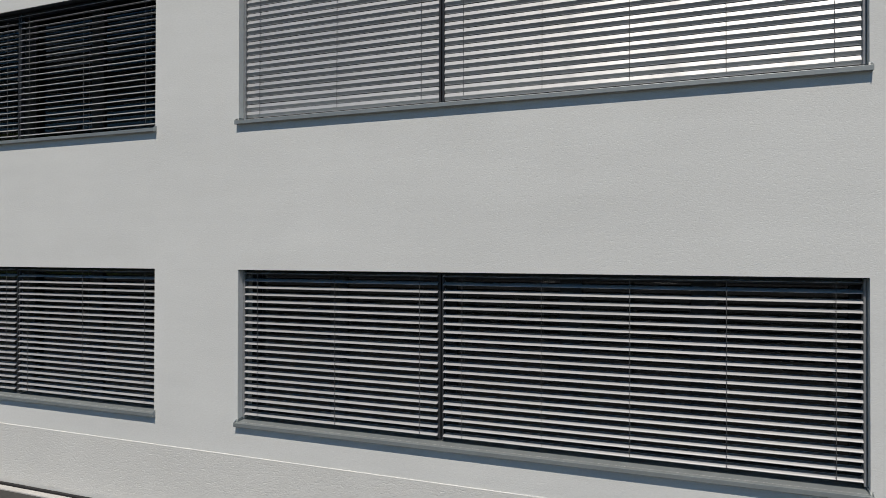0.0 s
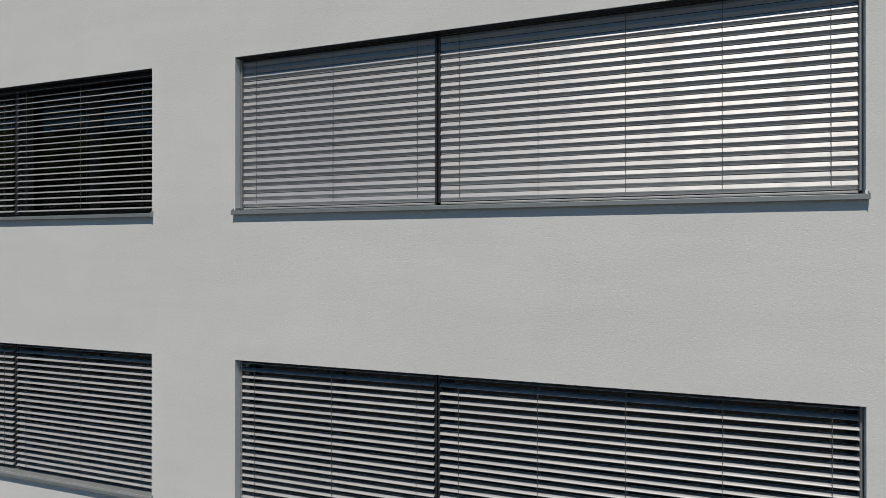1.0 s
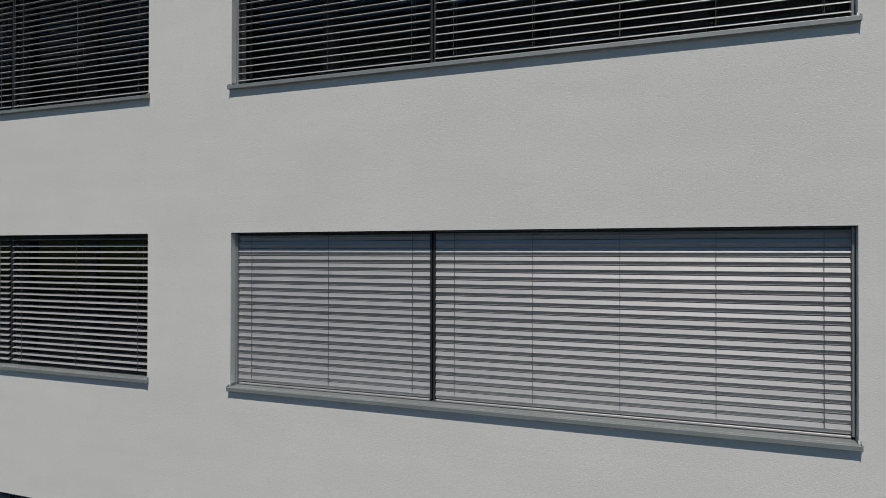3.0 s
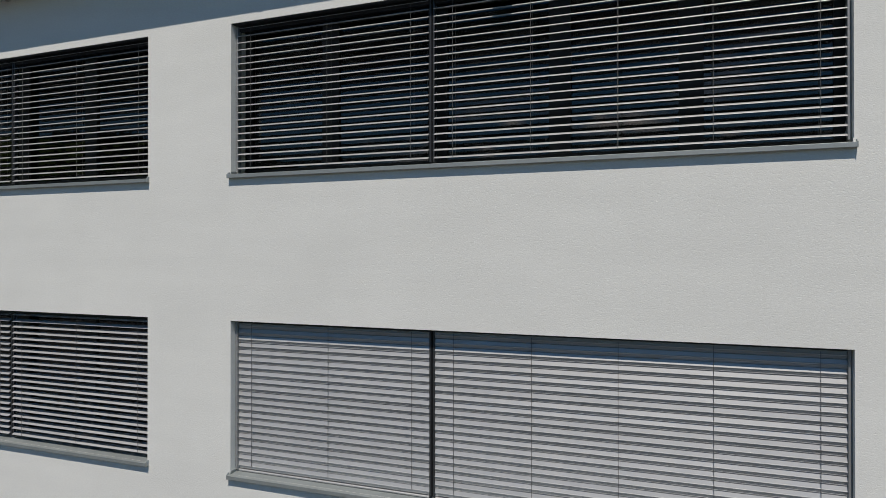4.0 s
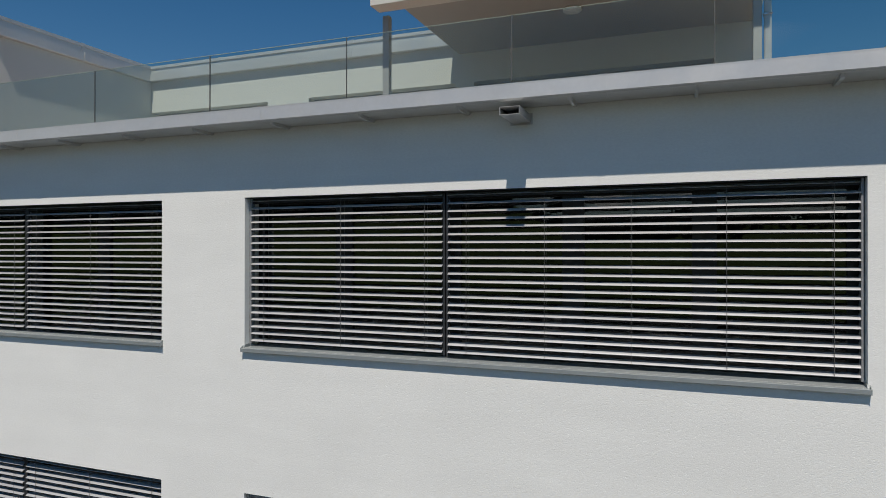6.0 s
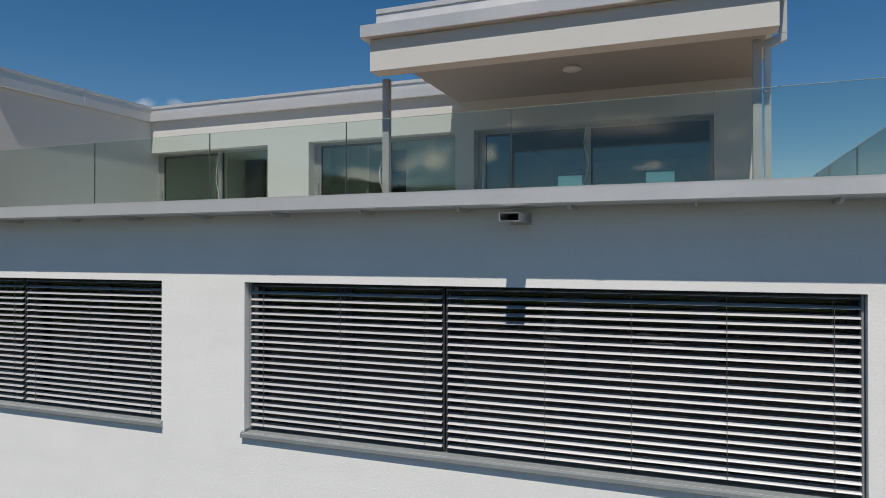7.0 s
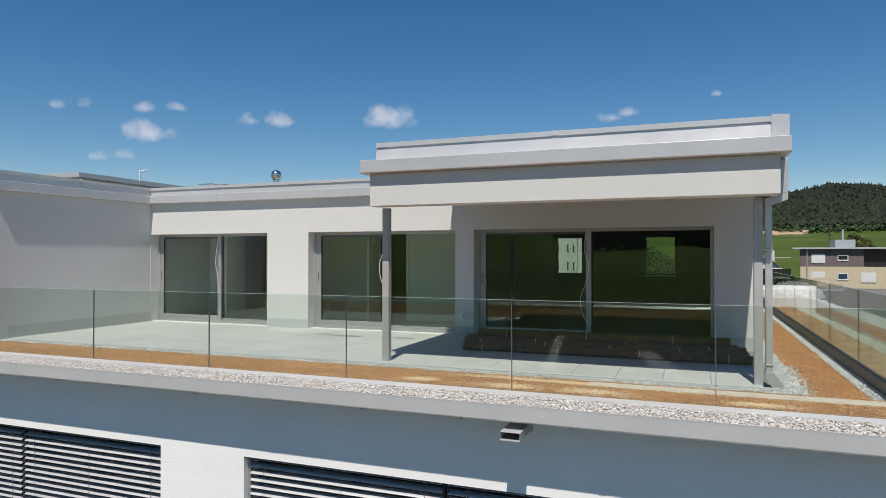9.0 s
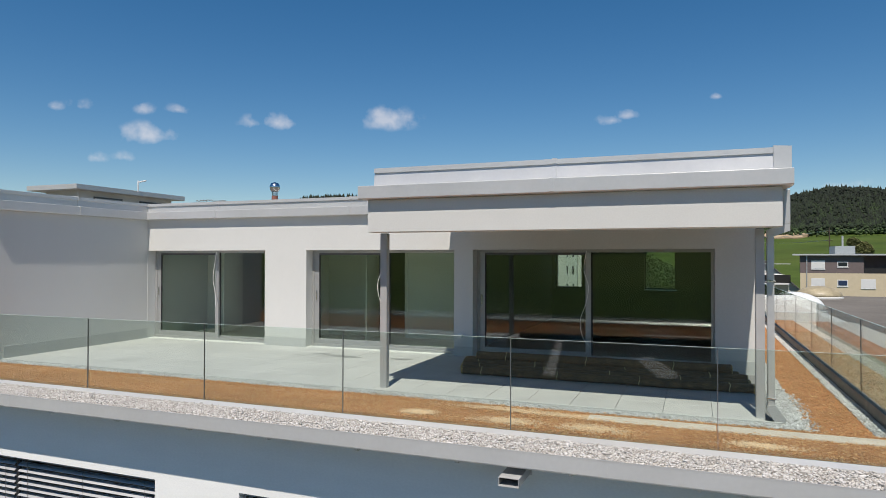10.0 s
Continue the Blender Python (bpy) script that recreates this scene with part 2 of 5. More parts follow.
M = dict(
    plaster=mat("white_render", (0.83, 0.84, 0.815), 0.9, var=0.03, scale=0.7, fine=0.03, fscale=45, bump=0.44, bscale=88, stretch=(0.75, 1, 1.25), dist=0.004, spec=0.2, streak=0.03, grain=(0.22, 1.0, 1.3), pits=0.3),
    plinth=mat("plinth_render", (0.80, 0.80, 0.765), 0.92, var=0.03, scale=1.1, fine=0.03, fscale=40, bump=0.6, bscale=58, stretch=(0.6, 1, 1.4), dist=0.006, spec=0.2, pits=0.35),
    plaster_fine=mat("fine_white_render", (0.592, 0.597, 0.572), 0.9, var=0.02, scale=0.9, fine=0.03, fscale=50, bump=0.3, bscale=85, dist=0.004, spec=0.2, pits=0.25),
    # warm white lowered to mid grey: the canopy's shade is in this colour
    soffit=mat("shaded_soffit_render", (0.40, 0.385, 0.36), 0.9, var=0.02, scale=1.2, fine=0.02, bump=0.3, bscale=60, spec=0.2),
    sheet=mat("painted_sheet_metal", (0.59, 0.592, 0.585), 0.38, 0.35, var=0.05, scale=1.1, fine=0.02, fscale=25, bump=0.2, bscale=2.2, dist=0.014),
    slat=mat("silver_slat", (0.495, 0.502, 0.51), 0.52, 0.43, var=0.03, scale=2.0, rand=0.05, coords="object"),
    sill=mat("grey_sill_metal", (0.36, 0.395, 0.40), 0.58, 0.55, var=0.06, scale=4.0, fine=0.05, fscale=40, bump=0.1, bscale=40),
    rail=mat("anodised_rail", (0.36, 0.37, 0.38), 0.45, 0.5, var=0.05),
    guide=mat("grey_guide_metal", (0.045, 0.048, 0.053), 0.5, 0.3, var=0.04),
    seal=mat("grey_pane_seal", (0.10, 0.105, 0.105), 0.5),
    frame=mat("anthracite_frame", (0.022, 0.023, 0.025), 0.45, 0.2, var=0.05),
    door_frame=mat("silver_door_frame", (0.40, 0.405, 0.40), 0.42, 0.5, var=0.04),
    dark_frame=mat("dark_grey_door_frame", (0.12, 0.122, 0.125), 0.42, 0.3, var=0.04),
    cord=mat("grey_cord", (0.13, 0.13, 0.13), 0.8),
    lead=mat("white_cable_sheath", (0.72, 0.72, 0.70), 0.5),
    post=mat("grey_powder_coat", (0.42, 0.423, 0.418), 0.5, 0.2, var=0.05, scale=2.5, bump=0.05, bscale=150),
    zinc=mat("zinc_pipe", (0.54, 0.545, 0.54), 0.4, 0.45, var=0.07, scale=3.0, bump=0.05, bscale=9),
    chrome=mat("stainless_steel", (0.66, 0.66, 0.66), 0.2, 1.0, var=0.05),
    black=mat("black_interior", (0.012, 0.012, 0.013), 0.8),
    tile=mat("grey_porcelain_tile", (0.455, 0.455, 0.44), 0.62, var=0.08, scale=1.6, fine=0.05, fscale=14, bump=0.08, bscale=70, rand=0.045),
    grout=mat("tile_bed", (0.20, 0.20, 0.19), 0.9, fine=0.1),
    skirting=mat("grey_skirting", (0.47, 0.48, 0.46), 0.6, 0.1, var=0.04, scale=2),
    gravel=mat("white_grey_pebbles", (0.475, 0.445, 0.40), 0.85, island=0.26, var=0.05, tint=(0.49, 0.48, 0.465), bump=0.2, bscale=200),
    gravel_grey=mat("grey_chippings", (0.56, 0.56, 0.54), 0.85, island=0.5, var=0.08, tint=(0.40, 0.41, 0.41), bump=0.2, bscale=200),
    channel=mat("dark_grey_channel", (0.12, 0.125, 0.125), 0.5, 0.3, var=0.06, scale=3),
    gravel_bed=mat("gravel_bed", (0.56, 0.53, 0.48), 0.95, fine=0.15, fscale=70, bump=0.5, bscale=60, dist=0.02),
    chips=mat("crushed_brick", (0.49, 0.225, 0.09), 0.9, island=0.26, var=0.16, scale=1.2, tint=(0.56, 0.36, 0.185), bump=0.2, bscale=150),
    chips_bed=mat("crushed_brick_bed", (0.43, 0.185, 0.07), 0.95, var=0.2, scale=1.5, fine=0.3, fscale=55, bump=0.8, bscale=50, dist=0.02),
    chips_dry=mat("dry_roof_substrate", (0.42, 0.385, 0.29), 0.95, var=0.2, scale=1.3, fine=0.35, fscale=45, bump=0.8, bscale=45, dist=0.02),
    chips_pale=mat("pale_dusty_chips", (0.62, 0.49, 0.33), 0.95, island=0.25, var=0.12, scale=3, tint=(0.58, 0.38, 0.22)),
    kerb=mat("pale_concrete", (0.52, 0.46, 0.385), 0.9, var=0.1, scale=5, fine=0.06, bump=0.3, bscale=70),
    mat_roll=mat("brown_fibre_mat", (0.125, 0.078, 0.032), 0.95, var=0.32, scale=5, fine=0.4, fscale=70, bump=0.6, bscale=80, stretch=(0.25, 1, 1), dist=0.008),
    mat_end=mat("straw_cut_end", (0.42, 0.30, 0.12), 0.9, var=0.2, scale=14, fine=0.3, fscale=90, bump=0.5, bscale=90),
    twine=mat("yellow_twine", (0.52, 0.44, 0.20), 0.8),
    room=mat("room_wall", (0.80, 0.79, 0.75), 0.9, var=0.03),
    # much darker grey than the white of the western attic rooms
    room_grey=mat("grey_room_wall", (0.20, 0.20, 0.195), 0.9, var=0.08, fine=0.04),
    # near-black office surfaces: the darkness of the rooms is in these two colours
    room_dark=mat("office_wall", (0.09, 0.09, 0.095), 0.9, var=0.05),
    floor_gloom=mat("office_floor_gloom", (0.045, 0.045, 0.05), 0.95, var=0.1, fine=0.1),
    room_floor=mat("room_floor", (0.40, 0.39, 0.36), 0.5, var=0.1, scale=2),
    plastic=mat("white_plastic", (0.70, 0.70, 0.68), 0.45),
    membrane=mat("black_dimpled_membrane", (0.018, 0.017, 0.018), 0.7, var=0.2, scale=20, bump=0.9, bscale=120, dist=0.01),
    paving=mat("pale_paving", (0.62, 0.60, 0.57), 0.9, var=0.1, scale=2.5, fine=0.12, fscale=60, bump=0.4, bscale=80),
    flat_roof=mat("grey_bitumen_roof", (0.135, 0.122, 0.104), 0.95, var=0.24, scale=0.25, fine=0.12, fscale=6, bump=0.2),
    dome=mat("opal_acrylic_dome", (0.72, 0.73, 0.70), 0.3, var=0.04),
    dome_old=mat("yellowed_acrylic_dome", (0.33, 0.28, 0.18), 0.5, var=0.25, scale=1.6, fine=0.12, fscale=8),
    brown_wall=mat("taupe_render", (0.155, 0.122, 0.12), 0.9, var=0.05),
    beige_wall=mat("beige_render", (0.56, 0.47, 0.33), 0.9, var=0.04),
    house_wall=mat("house_render", (0.62, 0.61, 0.57), 0.9, var=0.05),
    shutter=mat("white_shutter", (0.66, 0.66, 0.65), 0.6, var=0.03),
    roof_tile=mat("grey_roof_tiles", (0.11, 0.105, 0.105), 0.8, var=0.15, scale=1.5, bump=0.4, bscale=12),
    asphalt=mat("asphalt", (0.06, 0.058, 0.054), 0.9, var=0.12, fine=0.1),
    bark=mat("bark", (0.06, 0.045, 0.03), 0.95, var=0.2, bump=0.5, bscale=20),
    leaf=mat("broad_leaves", (0.025, 0.054, 0.011), 0.7, island=0.5, tint=(0.040, 0.068, 0.015), var=0.15, scale=0.2),
    leaf_olive=mat("olive_leaves", (0.14, 0.13, 0.04), 0.7, island=0.4, tint=(0.10, 0.12, 0.035), var=0.15, scale=0.4),
    conifer=mat("conifer_needles", (0.0044, 0.0098, 0.0036), 0.95, island=0.3, tint=(0.008, 0.015, 0.005), var=0.3, scale=0.02),
    mixed_wood=mat("mixed_wood_leaves", (0.0075, 0.0165, 0.0045), 0.95, island=0.4, tint=(0.0155, 0.029, 0.0075), var=0.35, scale=0.03),
    # pale colour that stands for the highlight along the railing panes' tops
    edge_glint=mat("pane_edge_glint", (0.42, 0.52, 0.48), 0.25, var=0.02),
    rail_glass=glass("railing_glass", (0.88, 0.93, 0.905), 1.5),
    door_glass=glass("door_glass", (0.83, 0.89, 0.85), 1.82),
    window_glass=glass("window_glass", (0.34, 0.37, 0.37), 1.72),
)

# ---- mesh helpers ----


def mesh_of(name, bm, material, smooth=False):
    me = bpy.data.meshes.new(name)
    bmesh.ops.recalc_face_normals(bm, faces=bm.faces)
    bm.to_mesh(me)
    bm.free()
    for q in material if isinstance(material, (list, tuple)) else [material]:
        me.materials.append(q)
    if smooth:
        me.shade_smooth()
    return me


def part(name, bm, material, parent=None, label="", smooth=False):
    """Links a bmesh (or a ready mesh) as ONE object, under a thing or a part."""
    ob = new(name, bm if isinstance(bm, bpy.types.Mesh) else mesh_of(name, bm, material, smooth))
    if parent is not None:
        ob.parent = parent
    return tagged(ob, label)


def thing(name, label, category, at=(0, 0, 0), group="", kind=""):
    ob = new(name)
    ob.empty_display_size = 0.1
    ob.location = at
    return tagged(ob, label, category, group, kind)


def add_box(bm, lo, hi, bevel=0.0, seg=2):
    """A box between two corners, with rounded edges if a bevel is given."""
    g = bmesh.ops.create_cube(bm, size=1.0)
    c, s = (Vector(lo) + Vector(hi)) / 2, Vector(hi) - Vector(lo)
    for v in g["verts"]:
        v.co = Vector((v.co.x * s.x, v.co.y * s.y, v.co.z * s.z)) + c
    if bevel:
        edges = list({e for v in g["verts"] for e in v.link_edges})
        bmesh.ops.bevel(bm, geom=edges, offset=bevel, segments=seg, affect="EDGES", clamp_overlap=True)
    return bm


def box(lo, hi, bevel=0.0, seg=2):
    return add_box(bmesh.new(), lo, hi, bevel, seg)


def add_prism(bm, outline, axis, a, b):
    """An outline of (u, v) points drawn out along an axis: x takes (y, z), y takes (x, z), z takes (x, y)."""
    def at(p, w):
        return {"x": (w, p[0], p[1]), "y": (p[0], w, p[1]), "z": (p[0], p[1], w)}[axis]
    va, vb = [bm.verts.new(at(p, a)) for p in outline], [bm.verts.new(at(p, b)) for p in outline]
    bm.faces.new(va)
    bm.faces.new(vb[::-1])
    n = len(outline)
    for k in range(n):
        bm.faces.new((va[k], vb[k], vb[(k + 1) % n], va[(k + 1) % n]))
    return bm


def prism(outline, axis, a, b):
    return add_prism(bmesh.new(), outline, axis, a, b)


def add_tube(bm, points, r, sides=8):
    """A round rod along a line of points."""
    rings = []
    pts = [Vector(p) for p in points]
    for k, p in enumerate(pts):
        way = (pts[min(k + 1, len(pts) - 1)] - pts[max(k - 1, 0)]).normalized()
        u = way.orthogonal().normalized() if k == 0 else (u - way * u.dot(way)).normalized()
        v = way.cross(u)
        rings.append([bm.verts.new(p + r * (math.cos(2 * math.pi * i / sides) * u + math.sin(2 * math.pi * i / sides) * v)) for i in range(sides)])
    for a, b in zip(rings, rings[1:]):
        for i in range(sides):
            bm.faces.new((a[i], a[(i + 1) % sides], b[(i + 1) % sides], b[i]))
    bm.faces.new(rings[0][::-1])
    bm.faces.new(rings[-1])
    return bm


def tube(points, r, sides=8):
    return add_tube(bmesh.new(), points, r, sides)


def lathe(profile, sides=24, at=(0, 0, 0)):
    """A profile of (radius, height) turned round the upright axis."""
    bm = bmesh.new()
    rings = [[bm.verts.new((at[0] + r * math.cos(2 * math.pi * i / sides), at[1] + r * math.sin(2 * math.pi * i / sides), at[2] + z)) for i in range(sides)] for r, z in profile]
    for a, b in zip(rings, rings[1:]):
        for i in range(sides):
            bm.faces.new((a[i], a[(i + 1) % sides], b[(i + 1) % sides], b[i]))
    bm.faces.new(rings[0][::-1])
    bm.faces.new(rings[-1])
    return bm


def pierced(x0, x1, z0, z1, near, far, openings, axis="y"):
    """A wall slab from near to far (its thickness) with rectangular openings (xa, xb, za, zb) that go through it.
    axis y: the wall runs along x; axis x: it runs along y."""
    xs = sorted({x0, x1, *[v for o in openings for v in o[:2]]})
    zs = sorted({z0, z1, *[v for o in openings for v in o[2:]]})
    bm, seen = bmesh.new(), {}

    def v(i, j, d):
        if (i, j, d) not in seen:
            seen[i, j, d] = bm.verts.new((xs[i], (near, far)[d], zs[j]) if axis == "y" else ((near, far)[d], xs[i], zs[j]))
        return seen[i, j, d]

    def solid(i, j):
        if not (0 <= i < len(xs) - 1 and 0 <= j < len(zs) - 1):
            return False
        cx, cz = (xs[i] + xs[i + 1]) / 2, (zs[j] + zs[j + 1]) / 2
        return not any(a < cx < b and c < cz < e for a, b, c, e in openings)

    for i in range(len(xs) - 1):
        for j in range(len(zs) - 1):
            if not solid(i, j):
                continue
            bm.faces.new((v(i, j, 0), v(i + 1, j, 0), v(i + 1, j + 1, 0), v(i, j + 1, 0)))
            bm.faces.new((v(i, j, 1), v(i, j + 1, 1), v(i + 1, j + 1, 1), v(i + 1, j, 1)))
            for di, dj, a, b in ((-1, 0, (i, j), (i, j + 1)), (1, 0, (i + 1, j), (i + 1, j + 1)), (0, -1, (i, j), (i + 1, j)), (0, 1, (i, j + 1), (i + 1, j + 1))):
                if not solid(i + di, j + dj):
                    bm.faces.new((v(*a, 0), v(*b, 0), v(*b, 1), v(*a, 1)))
    return bm


def scatter(name, spots, size, material, label, category, flat=0.6, seed=1, angular=False):
    """Loose stones: one joined mesh of small irregular lumps at the given (n, 3) spots."""
    rng = np.random.default_rng(seed)
    bm = bmesh.new()
    if angular:
        for p in ((1, 0, 0), (-1, 0, 0), (0, 1, 0), (0, -1, 0), (0, 0, 1), (0, 0, -1)):
            bm.verts.new(p)
        bmesh.ops.convex_hull(bm, input=bm.verts[:])
    else:
        bmesh.ops.create_icosphere(bm, subdivisions=1, radius=1.0)
    bm.verts.index_update()
    base = np.array([v.co[:] for v in bm.verts])
    tris = np.array([[v.index for v in f.verts] for f in bm.faces])
    bm.free()
    n, k = len(spots), len(base)
    lump = base[None] * (1 + rng.uniform(-0.28, 0.28, (n, k, 1)))
    lump *= (size * rng.lognormal(0, 0.3, (n, 1, 1))) * np.stack([rng.uniform(0.7, 1.25, n), rng.uniform(0.7, 1.25, n), rng.uniform(0.5, 0.9, n) * flat / 0.6], -1)[:, None]
    a = rng.uniform(0, 2 * np.pi, n)
    tilt = rng.normal(0, 0.35, n)
    ca, sa, ct, st = np.cos(a)[:, None], np.sin(a)[:, None], np.cos(tilt)[:, None], np.sin(tilt)[:, None]
    x, y, z = lump[..., 0], lump[..., 1], lump[..., 2]
    y, z = ct * y - st * z, st * y + ct * z
    x, y = ca * x - sa * y, sa * x + ca * y
    pts = np.stack([x, y, z], -1) + np.asarray(spots)[:, None]
    faces = (tris[None] + (np.arange(n) * k)[:, None, None]).reshape(-1, 3)
    return raw(name, pts.reshape(-1, 3), faces, material, label, category)


def raw(name, pts, faces, material, label, category, kind="stuff"):
    me = bpy.data.meshes.new(name)
    m = len(faces)
    me.vertices.add(len(pts))
    me.vertices.foreach_set("co", np.asarray(pts, np.float32).ravel())
    me.loops.add(m * 3)
    me.loops.foreach_set("vertex_index", np.asarray(faces, np.int32).ravel())
    me.polygons.add(m)
    me.polygons.foreach_set("loop_start", np.arange(0, m * 3, 3, dtype=np.int32))
    me.update(calc_edges=True)
    me.materials.append(material)
    return tagged(new(name, me), label, category, kind=kind)


def strew(x0, x1, y0, y1, z, n, seed, rough=0.006):
    rng = np.random.default_rng(seed)
    return np.stack([rng.uniform(x0, x1, n), rng.uniform(y0, y1, n), z + rng.normal(0, rough, n)], -1)


# ---- the land ----


def land(x, y):
    """The height of the land: a level site, meadows that rise, wooded ridges beyond."""
    r = math.hypot(x, y)
    az = math.degrees(math.atan2(x, y))
    z = 0.0
    if y > 0:
        z = 34 * max(0, min(1, (r - 140) / 560)) ** 1.35
        ridge = 67 + 3 * math.sin(az / 5.0 - 1.6) + 3 * math.sin(az / 1.7) + 1.5 * max(0.0, min(1.0, -az / 25)) - 13 * max(0.0, min(1.0, (az - 10.2) / 3.4)) - 7 * max(0.0, min(1.0, (9.5 - abs(az)) / 3)) * (az > 0)
        ridge *= max(0.0, min(1.0, (az + 40) / 7))
        s = max(0, min(1, (r - 690) / 380))
        z += ridge * s * s * (3 - 2 * s)
    else:
        back = math.degrees(math.atan2(x, -y))
        z = 10 * max(0, min(1, (r - 90) / 500)) ** 1.2
        tall = max(0.0, min(1.0, (-back - 11) / 7))
        s = max(0, min(1, (r - 420) / 420))
        z += (33 + 42 * tall + 2 * math.sin(back / 4) + 9 * math.exp(-((back + 0.5) / 2.2) ** 2) + 48 * max(0.0, min(1.0, (-back - 24) / 20))) * s * s * (3 - 2 * s)
        # a meadow hill that climbs towards the west
        s = max(0, min(1, (r - 100) / 150))
        z = max(z, float(np.interp(-back, (7.0, 9.0, 10.3, 12.7, 13.7, 17.0, 22.0, 30.0, 60.0), (0, 15, 19, 21, 22, 25, 25, 23, 16))) * s * s * (3 - 2 * s))
    z += 1.2 * (noise.noise((x / 90, y / 90, 3.1))) * max(0, min(1, (r - 80) / 150))
    return z


def build_land():
    bm = bmesh.new()
    radii = [0, 30, 60, 85, 110, 140, 180, 230, 290, 360, 430, 500, 580, 660, 740, 820, 900, 980, 1060, 1160, 1400, 2000, 3200, 4600]
    n = 144
    rings = []
    for r in radii[1:]:
        rings.append([bm.verts.new((r * math.sin(2 * math.pi * k / n), r * math.cos(2 * math.pi * k / n), 0)) for k in range(n)])
    for ring in rings:
        for v in ring:
            v.co.z = land(v.co.x, v.co.y) - 0.03
    c = bm.verts.new((0, 0, -0.03))
    for k in range(n):
        bm.faces.new((c, rings[0][(k + 1) % n], rings[0][k]))
    for a, b in zip(rings, rings[1:]):
        for k in range(n):
            bm.faces.new((a[k], a[(k + 1) % n], b[(k + 1) % n], b[k]))
    g = mat("meadow", (0.045, 0.078, 0.014), 0.95, var=0.25, scale=0.02, fine=0.12, fscale=0.5, tint=(0.075, 0.100, 0.022), spec=0.1)
    tagged(part("ground", bm, g, smooth=True), "mown green meadows rising to wooded hills", "ground", kind="structure")


build_land()

# ---- the main building: three storeys of white render ----
FX0, FX1 = -14.0, 9.0
DECK = 9.62
FLOORS = (0.0, 3.2, 6.4)
SILL = 1.10
HEADS = {0.0: 2.714, 3.2: 2.734, 6.4: 2.714}
SPANS = ((0.0, 5.75, 2.28), (-6.897, -1.147, -3.47))  # left edge, right edge, mullion


def structure(name, bm, material, label, category="", smooth=False):
    return tagged(part(name, bm, material, None, "", smooth), label, category or name.split("_")[0], kind="structure")


holes = [(a, b, f + SILL, f + HEADS[f]) for f in FLOORS for a, b, _ in SPANS]
structure("wall_south", pierced(FX0, FX1, -0.3, 9.836, 0.0, 0.36, holes), M["plaster"], "light grey rough render facade with wide window openings", "wall")
structure("plinth_south", prism([(-0.007, -0.3), (0.0, -0.3), (0.0, 0.744), (-0.006, 0.744), (-0.007, 0.743)], "x", FX0, FX1), M["plinth"], "coarser rendered plinth band at the facade's foot", "plinth")
structure("wall_east", box((FX1 - 0.36, 0.36, -0.3), (FX1, 30, 9.60)), M["plaster"], "light grey rendered side wall", "wall")
structure("wall_west", box((FX0, 0.36, -0.3), (FX0 + 0.36, 30, 9.82)), M["plaster"], "light grey rendered side wall", "wall")
structure("wall_north", box((FX0, 30, -0.3), (FX1, 30.36, 9.82)), M["plaster"], "light grey rendered rear wall", "wall")
# office rooms in near-black colours that stand for the gloom indoors
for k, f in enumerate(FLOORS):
    structure(f"floor_{k + 1}", box((FX0 + 0.36, 0.36, f - 0.28), (FX1 - 0.36, 7.0, f)), M["floor_gloom"], "dim carpeted office floor behind the blinds", "floor")
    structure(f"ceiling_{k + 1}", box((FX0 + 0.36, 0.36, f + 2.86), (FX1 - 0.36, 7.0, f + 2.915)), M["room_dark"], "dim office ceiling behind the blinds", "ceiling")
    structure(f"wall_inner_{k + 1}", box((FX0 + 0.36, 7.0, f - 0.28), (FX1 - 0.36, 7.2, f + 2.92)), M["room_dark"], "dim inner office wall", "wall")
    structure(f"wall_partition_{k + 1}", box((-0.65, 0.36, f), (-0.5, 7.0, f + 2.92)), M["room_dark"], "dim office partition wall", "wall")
structure("roof_deck", box((FX0 + 0.36, 0.36, 9.32), (FX1 - 0.36, 30, DECK)), M["gravel_bed"], "flat roof deck under the terrace", "roof")


def window(idx, a, b, stiles, z0, z1):
    w = thing(f"window_{idx}", "wide dark-framed strip window behind an outside blind", "window", ((a + b) / 2, 0.27, z0), kind="structure")
    c = Vector(w.location)
    def put(name, lo, hi, m, bev=0.004):
        return part(name, box(Vector(lo) - c, Vector(hi) - c, bev), m, w)
    put("head_cover", (a + 0.001, 0.010, z1 - 0.007), (b - 0.001, 0.234, z1 - 0.001), M["guide"], 0.002)
    put("window_frame", (a, 0.235, z0), (b, 0.30, z0 + 0.07), M["frame"])
    put("window_frame", (a, 0.235, z1 - 0.07), (b, 0.30, z1), M["frame"])
    # casements meet at broad double stiles
    ups = [(a, a + 0.09), *[(x - 0.1, x + 0.1) for x in stiles], (b - 0.09, b)]
    for p, q in ups:
        put("window_frame", (p, 0.238, z0 + 0.07), (q, 0.297, z1 - 0.07), M["frame"])
    for (_, p), (q, _) in zip(ups, ups[1:]):
        put("pane", (p, 0.262, z0 + 0.07), (q, 0.272, z1 - 0.07), M["window_glass"], 0)


